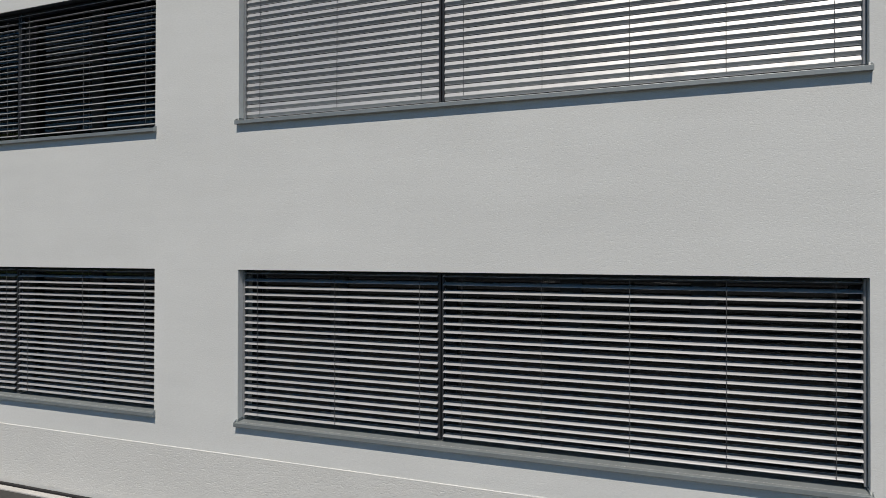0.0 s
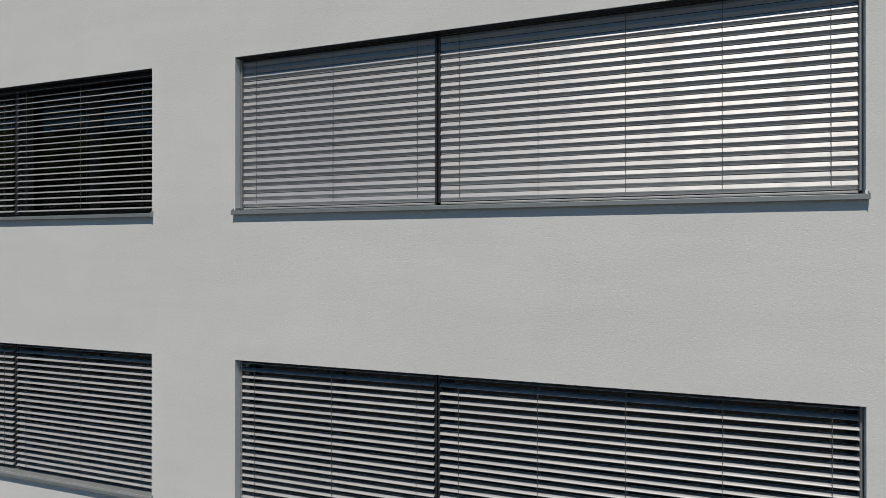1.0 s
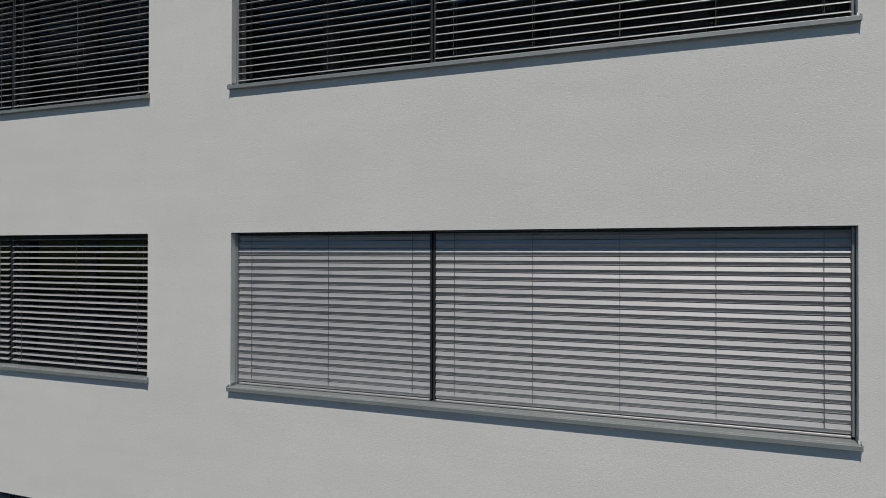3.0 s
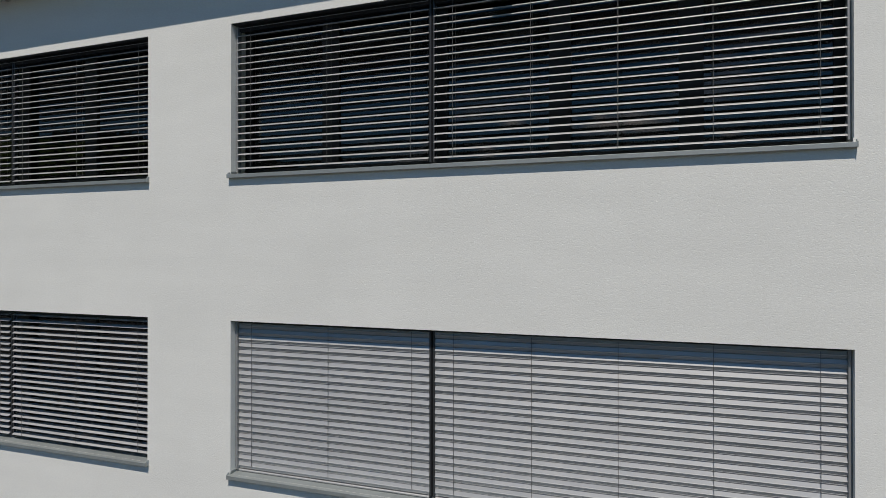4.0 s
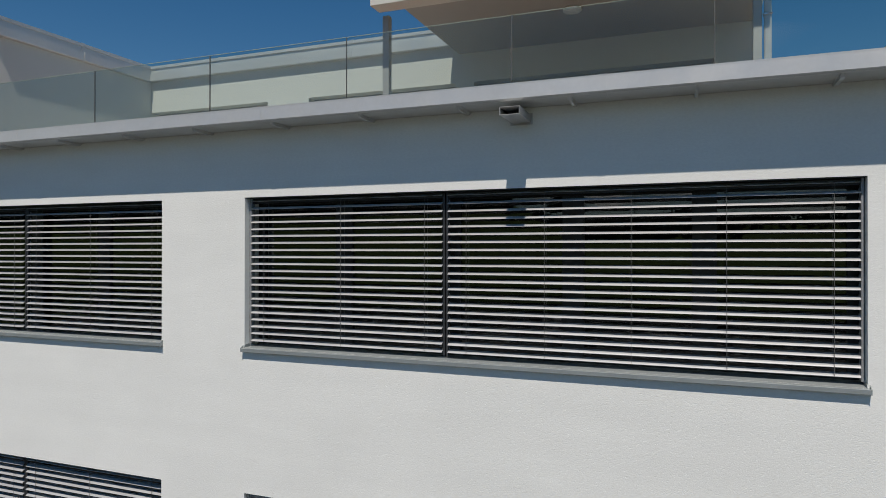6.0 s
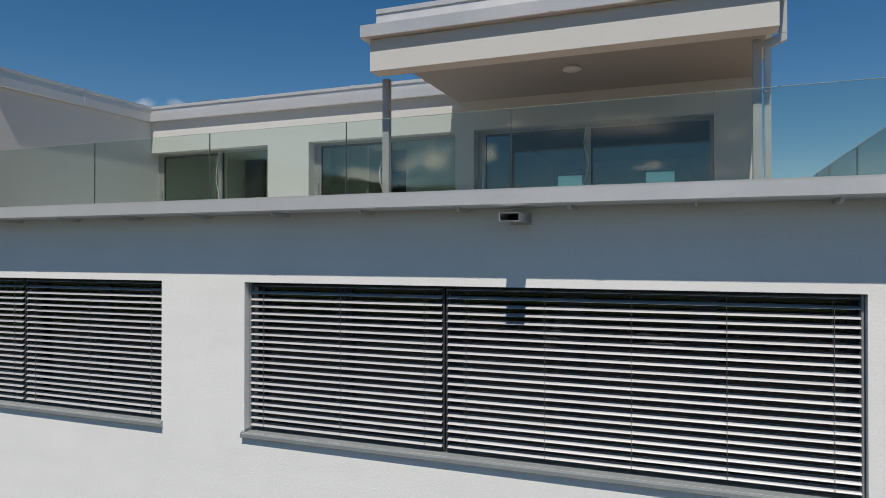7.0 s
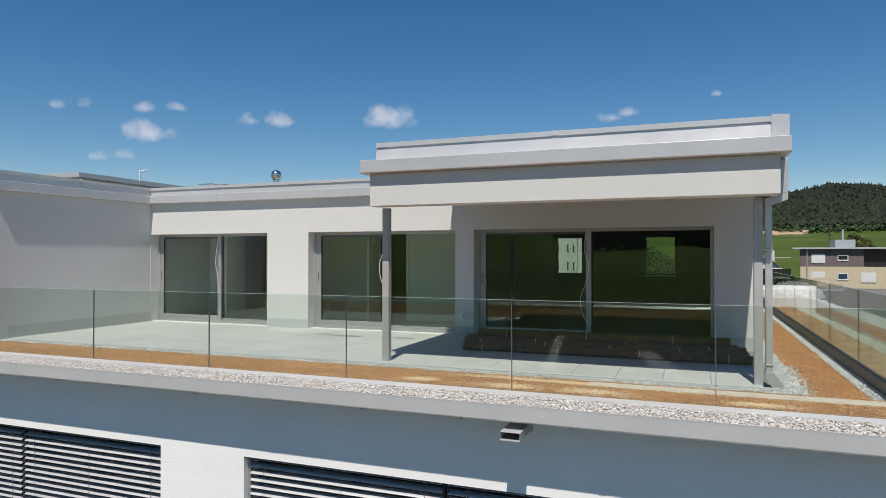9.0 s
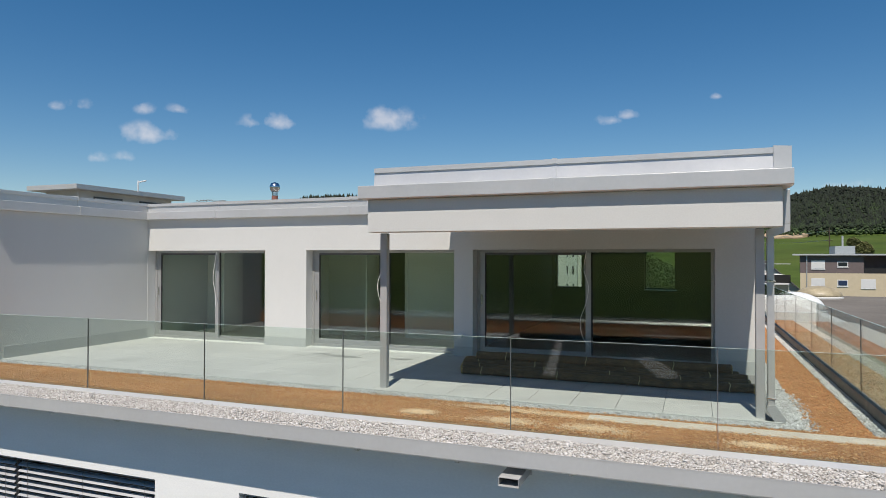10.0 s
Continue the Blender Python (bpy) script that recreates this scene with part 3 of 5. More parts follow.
def sill(a, b, z):
    s = thing("window_sill", "grey anodised folded metal window sill with upturned ends", "window sill", ((a + b) / 2, 0, z), "window sills")
    h = (b - a) / 2
    top = [(-0.038, -0.047), (-0.043, -0.049), (-0.0445, -0.046), (-0.0445, -0.0108), (-0.0436, -0.0088), (0.235, 0.014), (0.235, 0.009), (-0.038, -0.014)]
    part("sill_plate", prism(top, "x", -h - 0.012, h + 0.016), M["sill"], s)
    for sx in (-1, 1):
        e = sorted((sx * (h + 0.012), sx * (h + 0.020)))
        part("end_cap", prism([(-0.047, -0.050), (0.0, -0.046), (0.0, 0.020), (-0.012, 0.016), (-0.047, -0.006)], "x", *e), M["sill"], s)
        e = sorted((sx * (h - 0.0005), sx * (h - 0.007)))
        part("end_cap", prism([(-0.012, -0.004), (0.085, 0.0), (0.085, 0.034), (0.0, 0.024)], "x", *e), M["sill"], s)


# One slat, 80 mm deep: an arched strip with rolled edges, or, for the shut blind, a folded one that stands upright:
# a sloping upper face, a nose, a beaded lower face that turns in again.
def slat_mesh(length, folded):
    if folded:
        face = [(0.0180, 0.0430), (0.0040, 0.0365), (-0.0075, 0.0048), (-0.0112, 0.0028), (-0.0120, 0.0004), (-0.0106, -0.0014),
                (-0.0058, -0.0100), (-0.0030, -0.0112), (-0.0028, -0.0128), (-0.0048, -0.0138), (0.0030, -0.0262), (0.0004, -0.0280), (0.0008, -0.0312), (0.0050, -0.0330)]
        bm = prism(face + [(y + 0.0018, z + 0.0006) for y, z in reversed(face)], "x", -length / 2, length / 2)
        return mesh_of("slat", bm, M["slat"])
    top = []
    for k in range(11):
        u = k / 5 - 1
        top.append((0.037 * u, 0.0092 * (1 - u * u)))
    out = [(-0.0400, -0.0030), (-0.0415, -0.0006), (-0.0398, 0.0018)] + top + [(0.0398, 0.0018), (0.0412, 0.0), (0.0400, -0.0028)]
    bm = prism(out + [(y, z - 0.0016) for y, z in reversed(top)], "x", -length / 2, length / 2)
    for sx in (-1, 1):
        add_box(bm, (sx * (length / 2 - 0.003) - 0.002, 0.020, 0.004), (sx * (length / 2 - 0.003) + 0.002, 0.030, 0.024))
    return mesh_of("slat", bm, M["slat"])


SLATS = {}
PITCH = 0.0752


def blind(a, b, z0, z1, shut, jamb, cords, label, count):
    """jamb: -1 or 1, the side on which the window's reveal stands; the other side meets the next blind."""
    mid, length = (a + b) / 2, b - a
    tilt = 0.0 if shut else 16.5
    bl = thing("venetian_blind", label, "blind", (mid, 0.106, z1), "outside blinds")
    key = (round(length, 3), shut)
    if key not in SLATS:
        SLATS[key] = slat_mesh(length - 0.050, shut)
    rng = random.Random(int(1000 * (a + 20) + 7 * z1))
    h = length / 2
    low = z0 - z1 + 0.055
    for k in range(count + 1):
        o = part("slat", SLATS[key], None, bl)
        z = low + PITCH * k
        o.location = (0, rng.uniform(-0.0012, 0.0012), z + rng.uniform(-0.0012, 0.0012))
        lean = tilt * (0.4 if k == count else 1.0)
        o.rotation_euler = (radians(lean + rng.uniform(-1.3, 1.3)), radians(rng.uniform(-0.02, 0.02)), 0)
    for sx in (-1, 1):
        e = sorted((sx * (h - 0.002), sx * (h - 0.024)))
        front = -0.030 if sx == jamb else -0.012
        rail = box((e[0], front, z0 - z1 + 0.012), (e[1], 0.035, 0), 0.003, 1)
        part("guide_rail", rail, M["rail"] if sx == jamb else M["guide"], bl, "slim grey metal guide rail")
    part("head_rail", box((-h + 0.01, 0.0, -0.050), (h - 0.01, 0.05, -0.001), 0.003, 1), M["guide"], bl)
    if shut:
        part("bottom_rail", box((-h + 0.026, -0.012, z0 - z1 - 0.006), (h - 0.026, 0.030, z0 - z1 + 0.013), 0.004, 1), M["slat"], bl)
    reach = 0.0145 if shut else 0.041 * math.cos(radians(tilt)) + 0.002
    drop = 0.041 * math.sin(radians(tilt))
    for x in cords:
        c = bmesh.new()
        add_tube(c, [(x - mid, -reach, low - drop), (x - mid, -reach, -0.03)], 0.0022, 5)
        if not shut:
            add_tube(c, [(x - mid, reach, low + drop), (x - mid, reach, -0.03)], 0.0022, 5)
            for k in range(count + 1):
                add_tube(c, [(x - mid, -reach, low + PITCH * k - drop - 0.003), (x - mid, reach, low + PITCH * k + drop - 0.003)], 0.0012, 4)
        part("ladder_cord", c, M["cord"], bl, "thin grey ladder cord")


OPEN = "silver metal venetian blind with its slats half open"
SHUT = "silver metal venetian blind with its slats nearly closed"
n = 0
for fi, f in enumerate(FLOORS):
    for ci, (a, b, mid) in enumerate(SPANS):
        n += 1
        window(n, a, b, (1.08, 2.28, 3.48, 4.60) if ci == 0 else (-5.75, -4.62, -3.47, -2.3), f + SILL, f + HEADS[f])
        sill(a, b, f + SILL + 0.005)
        shut = ci == 0 and fi == 1
        if ci == 0:
            left, right = (0.2, 1.14, 2.07), (2.5, 3.25, 4.01, 4.77, 5.54)
        else:
            left, right = (-6.69, -5.92, -5.16, -4.40, -3.65), (-3.26, -2.33, -1.36)
        blind(a + 0.004, mid - 0.004, f + SILL + 0.02, f + HEADS[f] - 0.008, shut, -1, left, SHUT if shut else OPEN, 21 if shut else 20)
        blind(mid + 0.004, b - 0.004, f + SILL + 0.02, f + HEADS[f] - 0.008, shut, 1, right, SHUT if shut else OPEN, 21 if shut else 20)

# ---- the roof edge: gravel-filled gutter, brackets, spout ----


def gutter(x0, x1):
    g = thing("gutter", "pale grey sheet-metal box gutter filled with gravel", "gutter", (0, 0, 9.84))
    seams = [x for x in (-10.0, -6.55, -3.07, 0.43, 3.82, 7.25) if x0 < x < x1]
    ends = [x0, *seams, x1]
    prof = [(-0.335, -0.003), (-0.350, 0.012), (-0.345, 0.130), (-0.3455, 0.146), (-0.3420, 0.146), (-0.340, 0.130), (-0.338, 0.020), (0.0, 0.020), (0.0, -0.003)]
    for a, b in zip(ends, ends[1:]):
        part("gutter_length", prism(prof, "x", a + 0.0015, b - 0.0015), M["sheet"], g)
    for s in seams:
        cover = [(-0.336, -0.0055), (-0.3525, 0.0115), (-0.3475, 0.130), (-0.3485, 0.1485), (-0.3400, 0.1485), (-0.3400, 0.1468), (-0.3470, 0.1468), (-0.3460, 0.130), (-0.3508, 0.012), (-0.335, -0.0035), (0.0, -0.0035), (0.0, -0.0055)]
        part("seam_cover", prism(cover, "x", s - 0.032, s + 0.032), M["sheet"], g)
    x = 5.53 + 0.9925 * 3
    while x > x0:
        if x < x1:
            part("bracket", prism([(-0.318, -0.0032), (-0.0005, -0.0032), (-0.0005, -0.020), (-0.030, -0.036), (-0.060, -0.040), (-0.270, -0.040), (-0.300, -0.032)], "x", x - 0.014, x + 0.014), M["sheet"], g)
        x -= 0.9925
    return g


gutter(FX0, FX1)

spout = thing("overflow_spout", "short rectangular sheet-metal overflow spout with an open end", "spout", (3.055, 0, 9.735))
o, w, h, d = bmesh.new(), 0.088, 0.036, 0.004
add_box(o, (-w, -0.415, h - d), (w, 0.0, h))
add_box(o, (-w, -0.425, -h), (w, 0.0, -h + d))
add_box(o, (-w, -0.418, -h + d), (-w + d, 0.0, h - d))
add_box(o, (w - d, -0.418, -h + d), (w, 0.0, h - d))
part("spout_body", o, M["post"], spout)
# black plate across the hollow spout in place of the shade within
part("spout_throat", box((-w + d, -0.12, -h + d), (w - d, -0.10, h - d)), M["black"], spout, "black plate that stands for the shade inside the spout")
part("wall_collar", box((-w - 0.015, -0.004, -h - 0.015), (w + 0.015, -0.0005, h + 0.015)), M["sheet"], spout)

structure("parapet_cap", prism([(0.24, 9.60), (0.50, 9.60), (0.50, 9.893), (0.395, 9.955), (0.37, 9.958), (0.24, 9.948)], "x", FX0, 6.47), M["sheet"], "pale metal upstand carrying the glass railing", "parapet")

# ---- glass railings ----


def railing(name_label, start, way, joints, z0, z1, shoe):
    """A run of frameless panes along x or y; joints are the places of the gaps."""
    r = thing("glass_railing", name_label, "railing", start)
    sx, sy, sz = start
    for a, b in zip(joints, joints[1:]):
        if way == "x":
            lo, hi = (a + 0.005 - sx, -0.0085, z0 - sz), (b - 0.005 - sx, 0.0085, z1 - sz)
        else:
            lo, hi = (-0.0085, a + 0.007 - sy, z0 - sz), (0.0085, b - 0.007 - sy, z1 - sz)
        pane = part("pane", box(lo, hi, 0.002, 1), M["rail_glass"], r)
        # the glint on the pane's rim is a light-coloured strip laid on top
        part("polished_edge", box((lo[0], lo[1], hi[2] + 0.0003), (hi[0], hi[1], hi[2] + 0.0022)), M["edge_glint"], pane, "thin light strip painted as the glint along the top edge")
    for j in joints:
        if way == "x":
            lo, hi = (j - 0.0036 - sx, -0.007, z0 - sz), (j + 0.0032 - sx, 0.007, z1 - sz - 0.002)
        else:
            lo, hi = (-0.007, j - 0.006 - sy, z0 - sz), (0.007, j + 0.006 - sy, z1 - sz - 0.002)
        part("joint_seal", box(lo, hi), M["seal"], r, "dark grey seal between two panes")
    if shoe:
        bm = bmesh.new()
        a, b = joints[0], joints[-1]
        if way == "x":
            add_box(bm, (a - sx, -0.04, shoe[0] - sz), (b - sx, 0.04, shoe[1] - sz), 0.004, 1)
        else:
            add_box(bm, (-0.04, a - sy, shoe[0] - sz), (0.04, b - sy, shoe[1] - sz), 0.004, 1)
        part("floor_channel", bm, M["channel"], r, "grey metal channel that clamps the panes")
    return r


railing("frameless clear glass railing along the terrace edge", (0, 0.376, 9.95), "x", [-13.58, -11.76, -9.93, -8.10, -6.28, -4.45, -2.622, -0.795, 1.032, 2.859, 4.686, 6.513], 9.96, 10.835, None)
railing("frameless clear glass railing beside the roof bed", (6.513, 0, 9.75), "y", [0.40, 2.25, 4.18, 6.13, 8.05, 10.1, 11.87, 13.61, 15.35, 17.1], 9.85, 10.825, (9.70, 9.862))

# ---- terrace ----


def bed_top(y):
    """The front bed's surface, banked up towards the parapet."""
    return 9.718 + 0.08 * (2.39 - y)


def on_bed(spots):
    spots[:, 2] += bed_top(spots[:, 1]) - 9.70
    return spots


structure("terrace_bed", box((-7.36, 2.61, DECK), (5.42, 5.99, 9.715)), M["grout"], "dark bed under the terrace tiles", "bed")
structure("terrace_edging", box((-7.36, 2.585, DECK), (5.42, 2.61, 9.748), 0.003, 1), M["skirting"], "grey metal edging strip of the terrace", "trim")
structure("roof_bed_front", prism([(0.50, DECK), (2.39, DECK), (2.39, bed_top(2.39)), (0.50, bed_top(0.50))], "x", -13.6, 6.47), M["chips_bed"], "orange crushed-brick planting bed on the roof", "bed")
structure("roof_bed_side", box((5.69, 2.39, DECK), (6.32, 17.1, 9.70)), M["chips_bed"], "orange crushed-brick planting bed on the roof", "bed")
structure("gravel_bed_terrace", box((-7.36, 2.39, DECK), (5.69, 2.585, 9.712)), M["gravel_bed"], "narrow gravel strip along the terrace tiles", "bed")
structure("gravel_bed_wall", box((5.427, 2.585, DECK), (5.69, 14.5, 9.70)), M["gravel_bed"], "narrow gravel strip along the attic wall", "bed")
structure("gravel_bed_rail", box((6.32, 2.39, DECK), (6.47, 17.1, 9.70)), M["gravel_bed"], "narrow gravel strip along the railing", "bed")
structure("gravel_bed_gutter", box((FX0, -0.337, 9.862), (FX1, 0.24, 9.934)), M["gravel_bed"], "gravel bed in the gutter", "bed")
structure("roof_bed_outer", box((6.56, 0.40, DECK), (7.75, 17.1, 9.69)), M["chips_dry"], "dry tan roof substrate beyond the railing", "bed")
structure("roof_bed_rust", box((7.75, 0.46, DECK), (8.30, 17.1, 9.69)), M["chips_bed"], "rust-red roof substrate beyond the railing", "bed")
structure("roof_bed_edge", box((8.30, 0.46, DECK), (9.0, 17.1, 9.69)), M["gravel_bed"], "gravel at the roof's outer edge", "bed")
structure("parapet_far", box((-13.6, 17.12, DECK), (7.9, 17.4, 9.95), 0.01), M["plaster_fine"], "low white parapet at the far end of the roof", "parapet")

kerb = thing("kerb_strip", "pale concrete kerb strip across the brick bed", "kerb", (4.4, 1.95, 9.735))
for a, b in ((3.35, 4.715), (4.725, 6.47)):
    part("kerb_stone", box((a - 4.4, -0.13, -0.02), (b - 4.4, 0.14, 0.038), 0.006), M["kerb"], kerb)

# ---- attic storey ----
AY, AX0, AX1, AREAR = 5.99, -7.36, 5.427, 14.2
DOORS = ((-7.355, -4.09, -5.575), (-3.06, 0.227, -1.335), (0.60, 4.814, 2.706))
DT, DB = 11.765, 9.752
PASSAGES = ((-6.36, -5.58), (-2.45, -1.70))
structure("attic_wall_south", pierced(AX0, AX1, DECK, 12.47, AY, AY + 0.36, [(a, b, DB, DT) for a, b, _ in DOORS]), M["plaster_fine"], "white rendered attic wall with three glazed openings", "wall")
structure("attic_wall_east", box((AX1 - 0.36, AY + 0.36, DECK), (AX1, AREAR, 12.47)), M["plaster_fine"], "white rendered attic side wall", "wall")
structure("attic_wall_north", pierced(AX0, AX1, DECK, 12.47, AREAR, AREAR + 0.36, [(0.51, 1.34, 10.71, 11.86), (3.12, 4.01, 10.68, 11.86)]), M["room_grey"], "grey attic rear wall with two windows", "wall")
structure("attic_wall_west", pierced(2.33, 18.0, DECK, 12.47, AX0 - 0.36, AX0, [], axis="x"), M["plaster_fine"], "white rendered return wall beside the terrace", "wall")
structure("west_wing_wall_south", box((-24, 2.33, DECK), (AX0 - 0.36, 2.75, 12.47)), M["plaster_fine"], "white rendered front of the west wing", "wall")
structure("west_wing_roof", box((-24, 2.75, 12.2), (AX0 - 0.36, 18, 12.47)), M["flat_roof"], "flat roof of the west wing", "roof")
structure("attic_floor", box((AX0, AY + 0.36, DECK), (AX1 - 0.36, AREAR, 9.755)), M["room_floor"], "bare attic room floor", "floor")
structure("attic_ceiling", box((0.42, AY + 0.36, 12.18), (AX1 - 0.36, AREAR, 12.47)), M["room_grey"], "bare grey attic room ceiling", "ceiling")
structure("attic_ceiling_white", box((AX0, AY + 0.36, 12.18), (0.28, AREAR, 12.47)), M["room"], "white attic room ceiling", "ceiling")
structure("attic_partition", box((0.28, AY + 0.36, 9.77), (0.42, AREAR, 12.18)), M["room_grey"], "bare grey attic partition wall", "wall")
structure("attic_corridor_wall", pierced(AX0, 0.28, 9.77, 12.18, 8.0, 8.12, [(a, b, 9.77, 11.89) for a, b in PASSAGES]), M["room"], "attic inner wall with door openings", "wall")
structure("attic_room_divider", box((-3.85, AY + 0.36, 9.77), (-3.73, 8.0, 12.18)), M["room"], "attic dividing wall", "wall")


def open_door(a, b):
    """A door frame round a passage, its leaf swung back into the room about the left jamb."""
    d = thing("interior_door", "plain white interior door with lever handle, standing open", "door", (a, 7.985, 9.77), "attic interior doors")
    for x0, x1, z0, z1 in ((-0.05, 0.012, 0, 2.12), (b - a - 0.012, b - a + 0.05, 0, 2.12), (0.012, b - a - 0.012, 2.06, 2.12)):
        part("door_frame", box((x0, 0.0, z0), (x1, 0.145, z1), 0.003, 1), M["room"], d)
    swing = Matrix.Rotation(radians(100), 3, "Z")
    for name, bm, material, label in (("leaf", box((-0.74, -0.02, 0.012), (0.0, 0.02, 2.03), 0.003, 1), M["room"], ""),
                                      ("handle", tube([(-0.67, 0.02, 1.05), (-0.67, 0.07, 1.05), (-0.55, 0.07, 1.05)], 0.009, 8), M["chrome"], "steel lever handle")):
        bmesh.ops.rotate(bm, verts=bm.verts, cent=(0, 0, 0), matrix=swing)
        part(name, bm, material, d, label)


for a, b in PASSAGES:
    open_door(a, b)


def glazed_door(idx, a, b, mid):
    """A tall lift-and-slide door: outer frame, fixed and sliding lights, threshold."""
    m = M["door_frame"]
    d = thing(f"door_{idx}", "tall grey-framed sliding glass terrace door, closed", "door", ((a + b) / 2, AY + 0.27, DB), kind="structure")
    c = Vector(d.location)

    def put(name, lo, hi, mm=m, bev=0.004):
        return part(name, box(Vector(lo) - c, Vector(hi) - c, bev, 1), mm, d)

    y0, y1 = AY + 0.235, AY + 0.345
    put("door_frame", (a, y0, DT - 0.055), (b, y1, DT))
    put("door_frame", (a, y0, DB + 0.055), (a + 0.055, y1, DT - 0.055))
    put("door_frame", (b - 0.055, y0, DB + 0.055), (b, y1, DT - 0.055))
    put("threshold", (a, y0 - 0.03, DB - 0.01), (b, y1, DB + 0.055))
    # sliding leaf, in front
    for lo, hi in (((a + 0.055, DB + 0.055), (a + 0.16, DT - 0.055)), ((mid - 0.045, DB + 0.055), (mid + 0.05, DT - 0.055))):
        put("leaf_stile", (lo[0], y0 + 0.01, lo[1]), (hi[0], y0 + 0.055, hi[1]))
    put("leaf_rail", (a + 0.16, y0 + 0.01, DB + 0.055), (mid - 0.045, y0 + 0.055, DB + 0.16))
    # same frame, but the top rail's lintel shade is put into a darker colour
    put("leaf_rail", (a + 0.16, y0 + 0.01, DT - 0.10), (mid - 0.045, y0 + 0.055, DT - 0.055), M["dark_frame"])
    put("pane", (a + 0.16, y0 + 0.028, DB + 0.16), (mid - 0.045, y0 + 0.038, DT - 0.10), M["door_glass"], 0)
    put("gasket", (a + 0.1602, y0 + 0.012, DB + 0.16), (a + 0.184, y0 + 0.026, DT - 0.10), M["frame"], 0)
    put("gasket", (mid + 0.0502, y0 + 0.056, DB + 0.10), (mid + 0.076, y0 + 0.066, DT - 0.055), M["frame"], 0)
    # fixed light
    put("fixed_rail", (mid + 0.05, y0 + 0.055, DB + 0.055), (b - 0.055, y1 - 0.005, DB + 0.10))
    put("pane", (mid + 0.05, y0 + 0.068, DB + 0.10), (b - 0.055, y0 + 0.078, DT - 0.055), M["door_glass"], 0)
    bar = bmesh.new()
    add_box(bar, (a + 0.095, y0 - 0.02, 10.72), (a + 0.12, y0 + 0.01, 10.92), 0.006, 1)
    for v in bar.verts:
        v.co -= c
    part("pull_handle", bar, M["chrome"], d, "short steel pull handle")


for k, (a, b, mid) in enumerate(DOORS):
    glazed_door(k + 1, a, b, mid)
for k, (a, b) in enumerate(((0.51, 1.34), (3.12, 4.01))):
    w = thing(f"window_{n + 1 + k}", "small rear window of the attic room", "window", ((a + b) / 2, AREAR + 0.15, 10.7), kind="structure")
    for lo, hi in (((a, 10.70), (b, 10.75)), ((a, 11.81), (b, 11.86)), ((a, 10.75), (a + 0.05, 11.81)), ((b - 0.05, 10.75), (b, 11.81))):
        part("window_frame", box((lo[0] - (a + b) / 2, -0.03, lo[1] - 10.7), (hi[0] - (a + b) / 2, 0.03, hi[1] - 10.7), 0.003, 1), M["dark_frame"], w)
    pane = part("pane", box((a + 0.05 - (a + b) / 2, -0.005, 0.05), (b - 0.05 - (a + b) / 2, 0.005, 1.11)), M["door_glass"], w)
    pane.visible_shadow = False
    part("window_sill", box((a - 0.06 - (a + b) / 2, 0.12, -0.035), (b + 0.06 - (a + b) / 2, 0.42, -0.022), 0.003, 1), M["sheet"], w, "pale metal outside sill")

# Grey sheet skirtings along the foot of the attic walls.
for k, (a, b) in enumerate(((-4.09, -3.06), (0.227, 0.60), (4.814, 5.427))):
    structure(f"skirting_{k + 1}", box((a, AY - 0.012, 9.71), (b, AY - 0.0005, 9.935), 0.002, 1), M["skirting"], "grey sheet-metal skirting", "skirting")
structure("skirting_4", box((AX0 + 0.0005, 2.61, 9.71), (AX0 + 0.012, AY, 9.97), 0.002, 1), M["skirting"], "grey sheet-metal skirting", "skirting")
structure("skirting_5", box((AX1 + 0.0005, AY, 9.70), (AX1 + 0.012, AREAR, 9.935), 0.002, 1), M["skirting"], "grey sheet-metal skirting", "skirting")

# Roof edge: gutter lip, upstand and cap, as outward distance and height.
EDGE = [(-0.30, 12.47), (0.0, 12.47), (0.100, 12.470), (0.112, 12.482), (0.115, 12.642), (0.092, 12.648), (0.090, 12.628), (0.012, 12.655), (0.012, 12.785), (0.035, 12.785), (0.035, 12.845), (-0.30, 12.875)]
GUTTER = [(-0.30, 12.402), (0.0, 12.402), (0.088, 12.405), (0.099, 12.417), (0.102, 12.580), (0.080, 12.588), (0.076, 12.575), (-0.30, 12.600)]
UPSTAND = [(-0.60, 12.58), (-0.062, 12.59), (-0.090, 12.778), (-0.070, 12.778), (-0.070, 12.842), (-0.60, 12.87)]


def edging(name, label, axis, wall, sign, a, b, prof, seams=()):
    e = thing(name, label, "roof edge", (0, 0, 0))
    cuts = [a, *seams, b]
    for p, q in zip(cuts, cuts[1:]):
        out = [(wall + sign * u, z) for u, z in prof]
        part("edge_sheet", prism(out, axis, p + 0.001, q - 0.001), M["sheet"], e)
    for s in seams:
        out = [(wall + sign * (u + 0.008), z + 0.008) for u, z in prof]
        part("seam_cover", prism(out, axis, s - 0.028, s + 0.028), M["sheet"], e)
    return e


edging("roof_edge", "pale sheet-metal eaves gutter and cap on the attic", "x", AY, -1, AX0 + 0.01, 0.30, EDGE, (-5.35, -2.0))
edging("roof_edge", "pale sheet-metal eaves gutter and cap on the return wall", "y", AX0, 1, 2.24, AY - 0.013, [(0.8 * u if u > 0 else u, z + 0.003) for u, z in EDGE], (4.15,))
edging("roof_edge", "pale sheet-metal eaves gutter and cap on the side wall", "y", AX1, 1, AY, AREAR + 0.4, EDGE, (9.5,))

